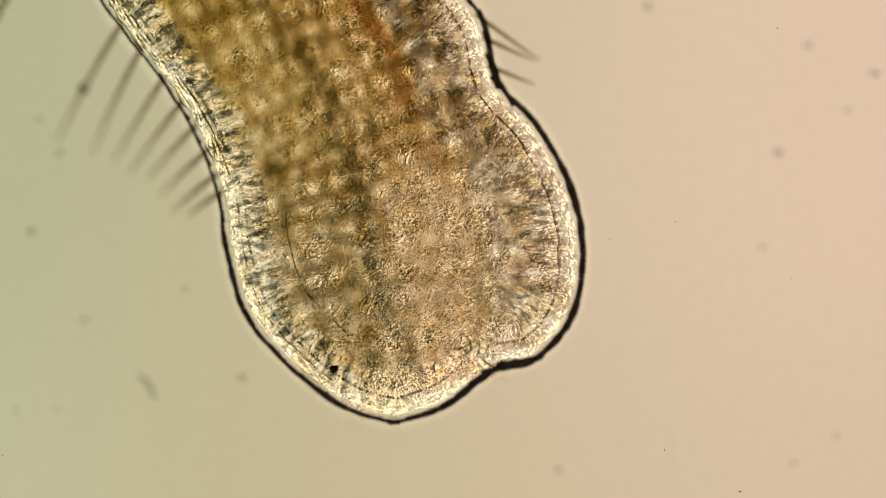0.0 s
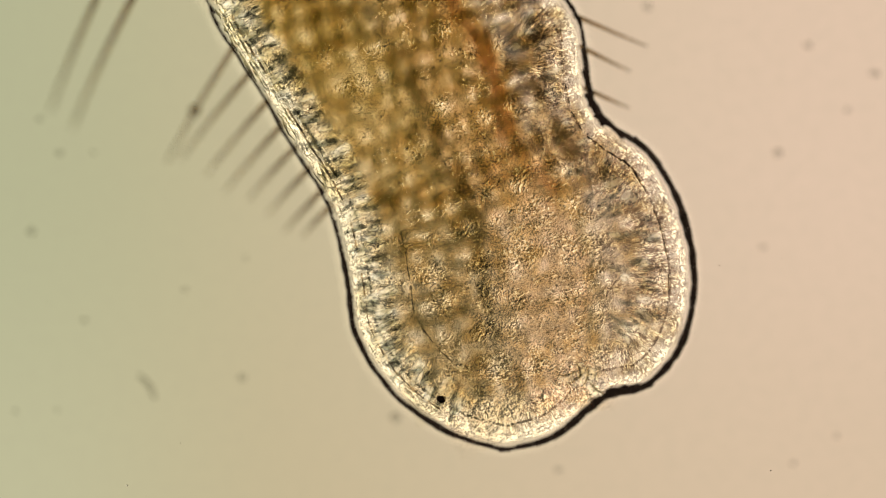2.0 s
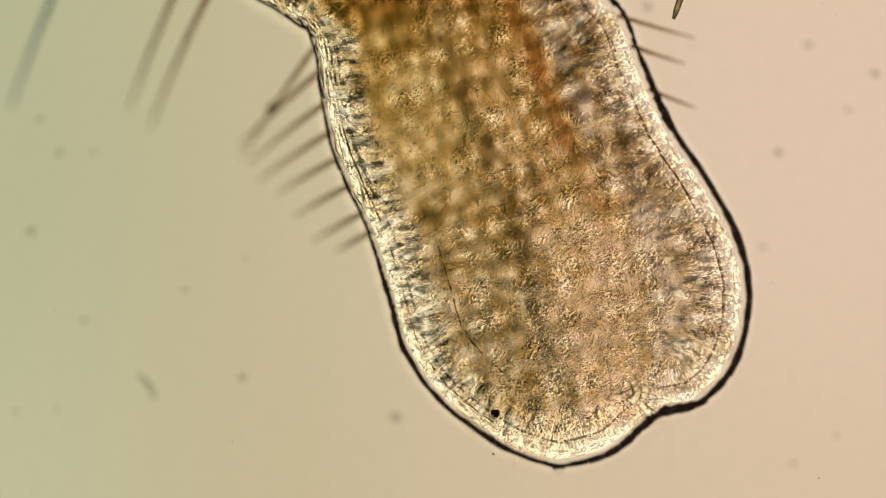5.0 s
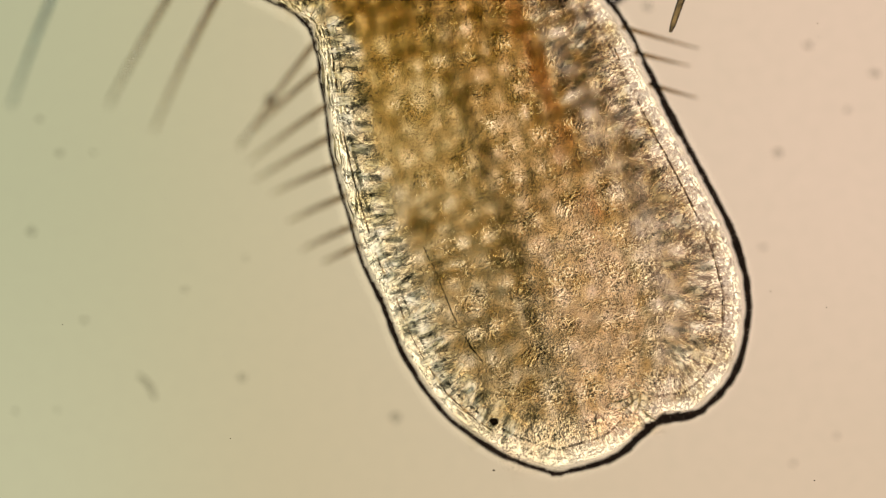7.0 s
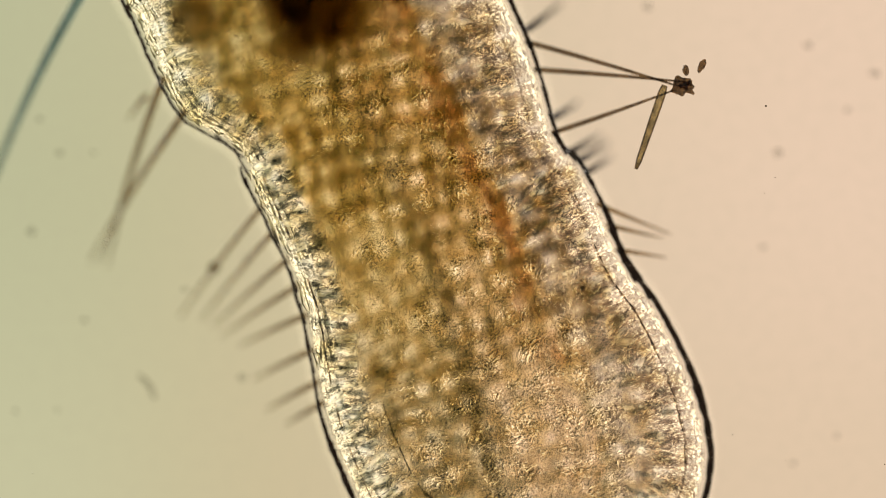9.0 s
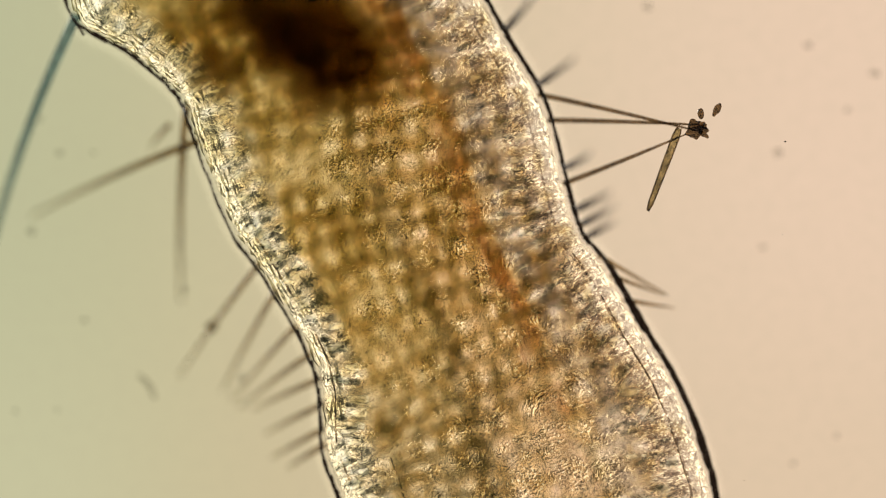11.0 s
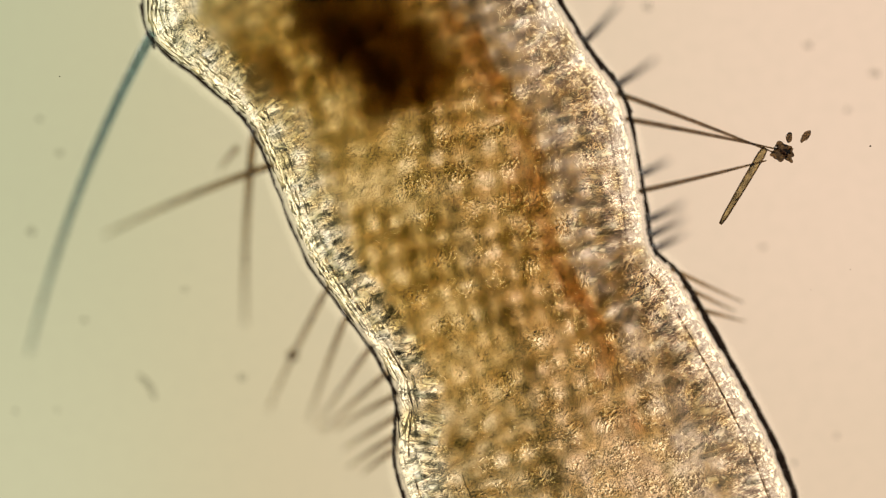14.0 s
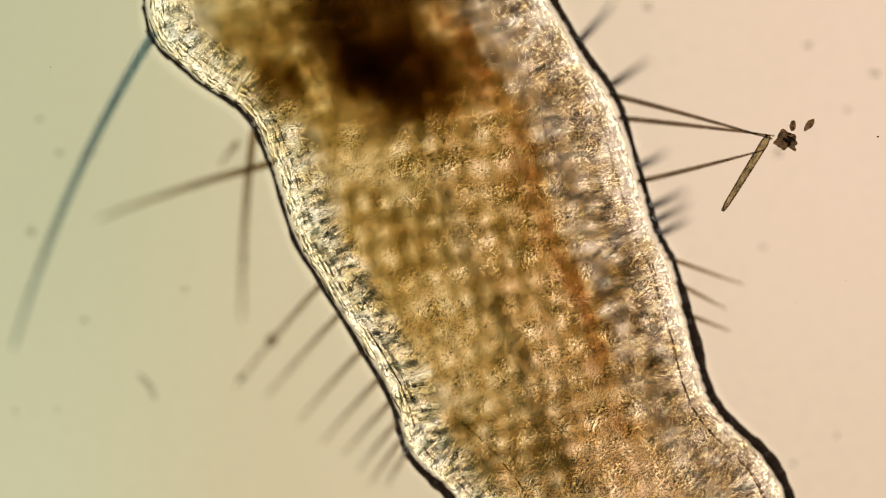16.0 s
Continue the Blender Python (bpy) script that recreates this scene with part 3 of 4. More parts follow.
# ---- gut and flesh ----
def swell(a):
    """A smooth swelling that fades to nothing at its neighbours' middles, so that overlapping pieces add up to an even thickness."""
    return min(max((0.8 - abs(a)) / 0.6, 0), 1)


def cushion(nx, ny, spot, thickness, height, floor=-0.056):
    """A lens-shaped cushion: its curved top carries the thickness, its sides are clear; it lies open on the glass."""
    bm = bmesh.new()
    thick, top, belly = [], [], []
    def rim_only(i, j):
        return i in (0, nx - 1) or j in (0, ny - 1)

    for layer in (top, belly):
        for i in range(nx):
            for j in range(ny):
                if layer is belly and not rim_only(i, j):
                    belly.append(None)
                    continue
                a, c = 2 * i / (nx - 1) - 1, 2 * j / (ny - 1) - 1
                x, y = spot(a, c)
                t = thickness(a, c, x, y)
                layer.append(bm.verts.new((x, y, height(t, x, y) if layer is top else floor)))
                thick.append(t if layer is top else 0.0)
    for i in range(nx - 1):
        for j in range(ny - 1):
            k = (i * ny + j, (i + 1) * ny + j, (i + 1) * ny + j + 1, i * ny + j + 1)
            bm.faces.new([top[m] for m in k])
    edge = [i * ny for i in range(nx)] + [(nx - 1) * ny + j for j in range(1, ny)] + [i * ny + ny - 1 for i in range(nx - 2, -1, -1)] + list(range(ny - 2, 0, -1))
    for a, c in zip(edge, edge[1:] + edge[:1]):
        bm.faces.new((belly[a], belly[c], top[c], top[a]))
    return bm, thick


COLUMNS, STEP = 8, 0.04


def ample(lengths):
    """A length between the mean and the most, so that a stretched body still closes."""
    lengths = list(lengths)
    return 0.8 * sum(lengths) / len(lengths) + 0.2 * max(lengths)


rng = random.Random(4)


def flesh_piece(u, w, size_x, size_y, rise, seed):
    def height(t, x, y):
        return rise - 0.012 + 0.012 * t + 0.0015 * noise.noise(Vector((x * 60 + seed, y * 60, seed)))
    bm, thick = cushion(11, 11, lambda a, c: (a * size_x, c * size_y), lambda a, c, x, y: swell(a) * swell(c), height)

    def rest(co):
        return np.stack((0.38 * (w + co[:, 0] / size_x / COLUMNS), u + STEP * co[:, 1] / size_y, co[:, 2] * 0), 1)
    return part("gut_piece", bm, M_TISSUE, worm, rest=rest, thick=thick)


def cross_angle(t, s, w):
    d = inside(t, s, min(w + 0.1, 1)) - inside(t, s, max(w - 0.1, 0))
    e = inside(t, min(s + 0.4, 13), w) - inside(t, max(s - 0.4, 0), w)
    a, b = math.atan2(d.y, d.x), math.atan2(e.y, e.x) - math.pi / 2
    b = a + (b - a + math.pi) % math.tau - math.pi
    return 0.5 * (a + b)


def local_size(u, w):
    """Width of the whole body, and stretch along it, at that place."""
    s, a, b = station(u), station(u - 0.01), station(u + 0.01)
    wide = ample((inside(t, s, 1) - inside(t, s, 0)).length for t in TIMES)
    return wide, ample((inside(t, b, w) - inside(t, a, w)).length for t in TIMES) / 0.02


BODY = LENGTHS[-1]
for i in range(int((BODY - 0.03) / STEP)):
    u = 0.03 + i * STEP
    for j in range(1, COLUMNS):
        if i < 2 and j == COLUMNS - 1:
            continue  # the cleft beside the tip
        s, w = station(u), j / COLUMNS
        wide, stretch = local_size(u, w)
        ob = flesh_piece(u, w, wide / COLUMNS, STEP * stretch, 0.008 * math.sin(math.pi * w), rng.uniform(0, 50))
        KEYED.append((ob, [(t, pose(*inside(t, s, w).xy, 0, 0, 0, math.degrees(cross_angle(t, s, w)))) for t in TIMES]))


# ---- the pale cells of the gut, row by row ----
def gut_cell(u, w, half_x, half_y, dip, weight, seed):
    """One cell: a shallow cup of brown matter, thin in the middle, that meets its neighbours."""
    def thickness(a, c, x, y):
        r = math.hypot(a, c) + 0.22 * noise.noise(Vector((a * 1.6 + seed, c * 1.6, seed)))
        k = min(max((0.6 - r) / 0.42, 0), 1)
        return weight * swell(a) * swell(c) * (1 - dip * k * k * (3 - 2 * k))
    bm, thick = cushion(11, 11, lambda a, c: (a * half_x, c * half_y), thickness, lambda t, x, y: 0.004 * t, -0.006)
    return part("gut_cell", bm, M_CELL, worm, thick=thick,
                rest=lambda co: np.stack((0.38 * w + co[:, 0], u + co[:, 1], co[:, 2]), 1))


CELL_COLUMNS, CELL_STEP = 13, 0.029


def cell_weight(u, w):
    """Cells show least in the granular stretch beyond the middle line near the tip, and on the grey flank."""
    fore = min(max((u - 0.2) / 0.2, 0), 1)
    low, high = (0.75, 1.0) if w < 0.45 else (0.35, 1.0) if w < 0.72 else (0.65, 1.0)
    if w < 0.16:
        low, high = 0.5, 0.6
    return (low + (high - low) * fore) * (1 - 0.05 * min(max((u - 0.5) / 0.15, 0), 1))


for i in range(int((BODY - 0.06) / CELL_STEP)):
    for j in range(1, CELL_COLUMNS - 1):
        u = 0.06 + i * CELL_STEP + 0.008 * noise.noise(Vector((i * 0.7, j * 0.55, 9.1))) + rng.uniform(-0.006, 0.006)
        w = (j + 0.5 + (0.25 if i % 2 else -0.25)) / CELL_COLUMNS + 0.02 * noise.noise(Vector((i * 0.6, j * 0.7, 4.4))) + rng.uniform(-0.016, 0.016)
        s = station(u)
        wide, stretch = local_size(u, w)
        uneven = min(1 + 0.4 * noise.noise(Vector((u * 9, w * 4, 2.2))), 1.15)
        ob = gut_cell(u, w, wide / CELL_COLUMNS * rng.uniform(0.85, 1.2), CELL_STEP * stretch * rng.uniform(0.85, 1.2), rng.uniform(0.55, 1.0), 2.0 * cell_weight(u, w) * uneven * rng.uniform(0.75, 1.2), rng.uniform(0, 50))
        z = 0.02 + rng.uniform(-0.008, 0.008)
        KEYED.append((ob, [(t, pose(*nearer(inside(t, s, w), z, t), z, 0, 0, math.degrees(cross_angle(t, s, w)))) for t in TIMES]))


# ---- body wall and skin ----
chance = random.Random(9)


def wall_piece(q, run, depth, skin, tilt, seed, arc):
    """A stretch of body wall: flesh that reaches in from the skin (local -y is inwards), and the skin with its dark
    edge line.
    """
    def thickness(a, c, x, y):
        return swell(a) * min(1, (1 - c) * 12) * min(1, (1 + c) * 1.6)

    def height(t, x, y):
        return -0.006 + 0.006 * t + 0.001 * noise.noise(Vector((x * 80 + seed, y * 80, seed)))
    bm, thick = cushion(11, 13, lambda a, c: (a * run, -0.002 - (1 - c) / 2 * depth), thickness, height)
    wall = part("wall_piece", bm, M_WALL, worm, "pale columnar body wall",
                rest=lambda co: np.stack((-co[:, 1], 0.042 * co[:, 0] / run + arc, co[:, 2] * 0 + min(max(q, 0), 1)), 1), thick=thick)
    ends = run * 0.85
    skin *= 1 + 0.5 * noise.noise(Vector((q * 0.9, 3.3, 1.7)))
    # The dark outline that refraction gives the edge is put into this ribbon's colour.
    bm = bmesh.new()
    ripple = 0.0024 if q < -5.5 else 0.0008
    pts = [Vector((ends * k / 4, 0.0006 - 0.001 * (k / 4) ** 2 + ripple * noise.noise(Vector(((q / 0.3 - k / 4 * 0.85) * 1.2, 5.5, 0.4))), 0)) for k in range(-4, 5)]
    tube(bm, pts, [skin * (1 + 0.35 * noise.noise(Vector(((q / 0.3 - k / 4 * 0.85) * 1.7, 0.5, 8.4)))) for k in range(-4, 5)], 8)
    for v in bm.verts:
        v.co.z *= 2.1  # a ribbon that stands on edge
    ribbon = part("skin", bm, M_EDGE_LINE, wall, "outer skin, its refraction-dark edge built as a line")
    # Added strip: the optics' bright halo outside the edge, built as pale matter.
    bm, halo_thick = cushion(11, 5, lambda a, c: (a * run, 0.002 + (1 + c) / 2 * 0.013), lambda a, c, x, y: 0.15 * swell(a) * (0.5 - 0.5 * c), lambda t, x, y: -0.004 + 0.004 * t)
    part("halo_strip", bm, M_HALO, wall, "painted bright optical halo outside the skin", thick=halo_thick)
    if (-7.5 < q < -1.3 or 4.6 < q < 9.2) and noise.noise(Vector((seed, 1.3, 2.1))) > -0.05:
        deep = 0.0165 if q < 0.5 else 0.026 - 0.0015 * max(q - 6, 0)
        bm = bmesh.new()
        wave = [0.0016 * noise.noise(Vector((seed + 3 * k, seed, 0))) for k in range(3)]
        tube(bm, [Vector((run * 0.16 * k, -deep + wave[abs(k) % 3] * k * 0.4, 0.003)) for k in range(-3, 4)], [0.0005 + 0.0016 * abs(noise.noise(Vector((seed, k * 1.7, 7)))) for k in range(7)], 6)
        part("membrane", bm, M_MEMBRANE, wall, "thin dark inner membrane")
    if -4.5 < q < -1.1 and noise.noise(Vector((q * 3, 4.4, 1.2))) > -0.12:
        bm = bmesh.new()
        tube(bm, [Vector((run * 0.14 * k, -0.069 + 0.0012 * noise.noise(Vector((q * 2 + k * 0.1, 1.1, 4.2))), 0.006)) for k in range(-3, 4)], [0.0004 + 0.0013 * abs(noise.noise(Vector((seed, k * 1.3, 2.6)))) for k in range(7)], 6)
        part("inner_membrane", bm, M_FOLD, wall, "thin dark line of the gut's lining")
    if q < -5.5:
        for deep in (0.0035, 0.0075, 0.012, 0.017, 0.022):
            if chance.random() < 0.22:
                continue
            bm = bmesh.new()
            wave = [0.003 * noise.noise(Vector((seed + 2 * k, seed, deep * 900))) for k in range(5)]
            reach, start = chance.uniform(0.16, 0.3), chance.uniform(-0.3, 0.3)
            tube(bm, [Vector((run * (reach * (k - 2) + start), -deep + wave[k], 0.003)) for k in range(5)], [w * (0.0006 + 0.0018 * abs(noise.noise(Vector((seed, k + 0.5, deep * 500))))) for k, w in enumerate((0.3, 1, 1.2, 1, 0.3))], 6)
            part("fold_line", bm, M_FOLD, wall, "olive fold of the skin")
    if q < -0.8 or q > 3.4:
        near, upper = q < 0, q < -8.5
        for k in range(4 if near else 3):
            dark = k < (1 if upper else 2)
            size = (chance.uniform(0.0026, 0.0052) if dark else chance.uniform(0.004, 0.0075), chance.uniform(0.007, 0.0145))
            far_in = chance.uniform(0.018, 0.043) if near else chance.uniform(0.034, 0.082)
            spot_x = run * ((-0.3, 0.12, 0.3, -0.1)[k] + chance.uniform(-0.14, 0.14)) if near else run * chance.uniform(-0.5, 0.5)
            bm, thick = cushion(9, 9, lambda a, c: (a * size[0] * (1 - 0.2 * c), c * size[1]),
                                lambda a, c, x, y: (0.6 if upper else 0.9 if near else 0.5) * max(0, 1 - a * a) * max(0, 1 - c * c) ** 0.6 * (1 + 0.5 * noise.noise(Vector((x * 160 + seed, y * 160, k)))),
                                lambda t, x, y: 0.003 * t, -0.004)
            cell = part("wall_cell", bm, M_WALL_DARK if dark else M_WALL_PALE, wall, "dark olive wall cell" if dark else "pale wall cell", thick=thick)
            cell.matrix_local = pose(spot_x, -far_in, 0.004 if near else 0.014, 0, 0, chance.uniform(-22, 22))
    # The ribbon leans over, so the dark line broadens as the focus shifts.
    KEYED.append((ribbon, [(t, pose(0, 0, 0.03, lean, 0, 0)) for t, lean in ((0, 8), (7.5, 6), (10.8, 6), (12, tilt * 0.8), (13, tilt * 0.85), (14, tilt * 0.3), (14.4, tilt * 0.3), (15.3, tilt), (16, tilt))]))
    return wall


def between(rows, t):
    for a, b in zip(rows, rows[1:]):
        if t <= b[0]:
            f = (t - a[0]) / (b[0] - a[0])
            return a[1] + (b[1] - a[1]) * f
    return rows[-1][1]


# Thickness of the skin's dark edge line round the outline.
SKIN = [(-13, 0.0016), (-5, 0.0017), (-2, 0.0034), (-0.3, 0.0024), (0.3, 0.003), (1.2, 0.0046), (4, 0.0041), (6, 0.0036), (9, 0.0026), (14, 0.0026)]
q, arc = -12.75, 0.0
while q < 13.9:
    step = 0.3
    gap = sum((rim_even(t, min(q + step, 14))[0] - rim_even(t, max(q - step, -13))[0]).length / 2 for t in TIMES) / len(TIMES)
    deep = 0.056 if q < 3 else 0.075
    ob = wall_piece(q, gap, deep, between(SKIN, q), 24 if q < -10.3 else 62 if q < 1 else 38, rng.uniform(0, 50), arc)
    KEYED.append((ob, [(t, pose(*rim_even(t, q)[0].xy, 0, 0, 0, math.degrees(rim_even(t, q)[1]) + 180)) for t in TIMES]))
    q, arc = q + step, arc + 0.042


# ---- the rusty blood vessel along the far side of the gut ----
def vessel_piece(half, wide, weight, seed, name="vessel_piece", material=None, label="rust-red stretch of blood vessel"):
    def thickness(a, c, x, y):
        edge = min(max((1 - abs(a) - 0.35 * noise.noise(Vector((y * 90 + seed, a, seed)))) / 0.5, 0), 1)
        return weight * edge * swell(c) * (0.75 + 0.6 * noise.noise(Vector((x * 110 + seed, y * 70, 1.5))))
    bm, thick = cushion(11, 11, lambda a, c: (a * wide + 0.003 * math.sin(seed + 2 * c), c * half), thickness, lambda t, x, y: 0.003 * t, -0.004)
    return part(name, bm, material or M_VESSEL, worm, label, thick=thick)


u = 0.26
while u < BODY - 0.02:
    w = 0.69 + 0.035 * min(max((u - 0.35) / 0.35, 0), 1) + 0.014 * noise.noise(Vector((u * 14, 2.0, 6.1)))
    s = station(u)
    strong = min(1, (u - 0.2) / 0.12) * (1 - 0.3 * min(max((u - 0.45) / 0.15, 0), 1)) * (0.5 + 0.75 * noise.noise(Vector((u * 22, 7.7, 1.0))))
    ob = vessel_piece(0.026, 0.0115 + 0.004 * noise.noise(Vector((u * 30, 1.0, 1.0))), max(strong, 0.05), rng.uniform(0, 50))
    KEYED.append((ob, [(t, pose(*nearer(inside(t, s, w), 0.01, t), 0.01, 0, 0, math.degrees(cross_angle(t, s, w)))) for t in TIMES]))
    u += 0.026


# ---- the darker cord down the middle ----
u = 0.09
while u < 0.66:
    w = 0.385 + 0.06 * min(max((u - 0.1) / 0.25, 0), 1) + 0.012 * noise.noise(Vector((u * 16, 5.0, 3.1)))
    s = station(u)
    strong = max(0.12, 0.55 + 0.6 * noise.noise(Vector((u * 34, 2.7, 8.0))))
    ob = vessel_piece(0.022, 0.0105 + 0.005 * noise.noise(Vector((u * 30, 4.0, 1.0))), strong, rng.uniform(0, 50), "cord_piece", M_CORD, "darker olive stretch of the middle cord")
    KEYED.append((ob, [(t, pose(*nearer(inside(t, s, w), 0.014, t), 0.014, 0, 0, math.degrees(cross_angle(t, s, w)))) for t in TIMES]))
    u += 0.022


# ---- the crumpled pale flap in the cleft beside the tip ----
flap = new("cleft_flap")
flap.parent = worm
tagged(flap, "crumpled pale flap of skin")
for dx, dy, turn, long, wide in ((0, 0, 40, 0.016, 0.0055), (0.012, 0.004, 75, 0.012, 0.005), (-0.012, 0.003, 15, 0.014, 0.005), (0.014, -0.012, -40, 0.013, 0.0045), (0.003, 0.012, 100, 0.011, 0.0045)):
    bm, thick = cushion(9, 9, lambda a, c: (a * long, c * wide * (1 + 0.3 * a) + 0.003 * a * a), lambda a, c, x, y: max(0, 1 - a * a) * max(0, 1 - c * c), lambda t, x, y: 0.003 * t, -0.004)
    petal = part("petal", bm, M_WALL_PALE, flap, thick=thick)
    petal.matrix_local = pose(dx, dy, 0.008, 0, 0, turn)
    bm = bmesh.new()
    tube(bm, [Vector((long * k / 3, wide * 0.9 + 0.003 * (k / 3) ** 2, 0.0)) for k in range(-3, 4)], [0.0004, 0.0008, 0.0012, 0.0014, 0.0012, 0.0008, 0.0004], 6)
    crease = part("crease", bm, M_FOLD, flap, "dark crease")
    crease.matrix_local = pose(dx, dy, 0.01, 0, 0, turn)
KEYED.append((flap, [(t, pose(*on_side("far", t, 2.3).lerp(on_side("near", t, 3.0), 0.14).xy, 0.0)) for t in TIMES]))


# ---- gut contents ----
def food_lump(radii, weight, seed):
    def spot(a, c):
        k = 1 + 0.35 * noise.noise(Vector((math.cos(math.atan2(c, a)) * 1.3 + seed, math.sin(math.atan2(c, a)) * 1.3, seed)))
        return a * math.sqrt(1 - c * c / 2) * radii[0] * k, c * math.sqrt(1 - a * a / 2) * radii[1] * k

    def thickness(a, c, x, y):
        r = math.hypot(a * math.sqrt(1 - c * c / 2), c * math.sqrt(1 - a * a / 2))
        k = min(max((1 - r) / 0.62, 0), 1)
        return weight * k * k * (3 - 2 * k) * (1 + 0.45 * noise.noise(Vector((x * 28, y * 28, seed))))
    bm, thick = cushion(17, 17, spot, thickness, lambda t, x, y: radii[2] * t / weight, -0.01)
    return part("food_lump", bm, M_FOOD, worm, "dark brown gut contents", thick=thick)


def slip(t):
    """The contents slide a little along the gut."""
    return float(np.interp(t, (0, 8.3, 10.8, 14.4, 16), (0.12, 0.12, -0.05, 0.33, -0.3)))


for s, w, radii, z, weight in ((11.7, 0.5, (0.092, 0.09, 0.03), 0.08, 1.15), (10.2, 0.48, (0.076, 0.066, 0.02), 0.06, 0.95), (10.9, 0.5, (0.07, 0.064, 0.02), 0.07, 0.45),
                               (10.58, 0.165, (0.037, 0.041, 0.015), 0.06, 0.62), (11.7, 0.25, (0.058, 0.064, 0.015), 0.08, 0.16), (12.6, 0.47, (0.085, 0.1, 0.03), 0.09, 0.3),
                               (10.75, 0.64, (0.04, 0.05, 0.015), 0.08, 0.3)):
    KEYED.append((food_lump(radii, weight, s), [(t, pose(*inside(t, s + slip(t), w).xy, z, 0, 0, 0)) for t in TIMES]))


bm = bmesh.new()
blob(bm, (0, 0, 0), (0.0052, 0.0042, 0.003), 2, 0.7, 2.0)
KEYED.append((part("dark_granule", bm, M_SKIN, worm, "small black granule"), [(t, pose(*inside(t, 1.6, 0.13).xy, 0.004, 0, 0, 0)) for t in TIMES]))


# ---- bristles ----
def seta(length, radius, bend, rise, material, label="", knob=False, root=-0.003):
    """A tapered bristle along local x that bends to its left and rises from the slide."""
    bm = bmesh.new()
    pts, radii = [], []
    for i in range(13):
        f = i / 12
        pts.append(Vector((length * f + root, bend * length * f * f, rise * f)))
        radii.append(radius * (1 - 0.75 * f ** 1.5))
    tube(bm, pts, radii)
    if knob:
        blob(bm, (length * 0.55, bend * length * 0.3, rise * 0.55), (0.007, 0.006, 0.006), 2, 0.4)
    return part("seta", bm, material, worm, label)


def add_seta(ob, q, turns, z=0.004):
    """Roots a bristle in the outline at q; turns: seconds and the angle on the slide."""
    rows = []
    for t in TIMES:
        x, y = nearer(rim(t, q)[0], z, t)
        rows.append((t, pose(x, y, z, 0, 0, between(turns, t))))
    KEYED.append((ob, rows))


FAN = [  # the fan of bristles on the near side: first, second, fifth, eighth
    [(0, 242), (2.5, 239), (6.4, 234), (8.3, 232), (10.8, 233), (12, 234), (14, 242), (16, 228)],
    [(0, 246), (2.5, 228), (6.4, 220), (8.3, 226), (10.8, 240), (12, 242), (14, 248), (16, 226)],
    [(0, 229), (2.5, 227), (6.4, 203), (8.3, 202), (10.8, 201), (12, 200), (14, 205), (16, 225)],
    [(0, 216), (2.5, 228), (6.4, 202), (8.3, 206), (10.8, 207), (12, 210), (14, 211), (16, 235)]]
for k, (place, length) in enumerate(((7, 230), (6.69, 190), (6.38, 165), (6.12, 150), (5.85, 122), (5.56, 108), (5.26, 98), (5.03, 70))):
    spot = (0, 1, 1.34, 1.67, 2, 2.33, 2.67, 3)[k]
    i = min(int(spot), 2)
    turns = [(a[0], a[1] + (b[1] - a[1]) * (spot - i)) for a, b in zip(FAN[i], FAN[i + 1])]
    ob = seta(length / 1568, 0.0036, 0.05, 0.06 - 0.003 * k, M_SETA, "dark tapered bristle", knob=k == 0)
    add_seta(ob, -place, turns, 0.068)
for place, length, turns in ((9, 300, [(0, 244), (6.4, 245), (7.5, 242), (8.3, 245), (10.8, 202), (12, 203), (13, 195), (14, 200), (15.3, 202), (16, 195)]),
                             (9.7, 335, [(0, 246), (6.4, 246), (7.5, 233), (8.3, 242), (10.8, 266), (12, 270), (13, 274), (14, 265), (15.3, 261), (16, 264)])):
    add_seta(seta(length / 1568, 0.0046, 0.07, 0.085, M_SETA, "long grey-brown bristle"), -place, turns, 0.06)
add_seta(seta(0.37, 0.006, 0.14, 0.1, M_SETA_BLUE, "very long blue-grey bristle"), -12, [(0, 238), (8.3, 239), (10.8, 246), (12, 247), (14, 243), (16, 240)], 0.05)
for place, length, turns in ((9.16, 138, [(0, -38), (2.5, -23), (6.4, -17), (8.3, -23), (10.8, -30), (12, -38), (15, -21), (16, -21)]),
                             (8.7, 98, [(0, -27), (2.5, -30), (6.4, -18), (8.3, -14), (12, -25), (16, -30)]),
                             (8.27, 86, [(0, -25), (2.5, -27), (6.4, -22), (8.3, -11), (12, -10), (16, -23)])):
    add_seta(seta(length / 1568, 0.0028, 0.02, 0.02, M_SETA, "fine dark bristle"), place, turns, 0.04)
for place, length, turn in ((13.05, 75, 46), (12.25, 65, 32), (11.25, 40, 28), (10.6, 55, 27), (10.25, 55, 30), (9.9, 45, 32)):
    add_seta(seta(length / 1568, 0.0045, 0.05, 0.07, M_SETA_GREY, "short blunt grey bristle", root=0.006), place, [(0, turn), (16, turn - 2)], 0.06)

add_seta(seta(0.032, 0.0034, 0.1, 0.02, M_SETA, "short blurred bristle", root=0.026), -9.75, [(0, 232), (8.3, 232), (10.8, 228), (16, 230)], 0.09)

# ---- debris caught by three bristles ----
DEBRIS = [(0, 0.1346, 0.4025, 237), (3.5, 0.1346, 0.4038, 237), (7, 0.1307, 0.3954, 237), (8, 0.1339, 0.4018, 237), (10.8, 0.137, 0.4056, 236),
          (12, 0.148, 0.4088, 229), (13, 0.1485, 0.4068, 231), (14, 0.1518, 0.4018, 225), (14.5, 0.1531, 0.4018, 226), (15.3, 0.1548, 0.411, 228), (16, 0.1556, 0.4152, 224)]


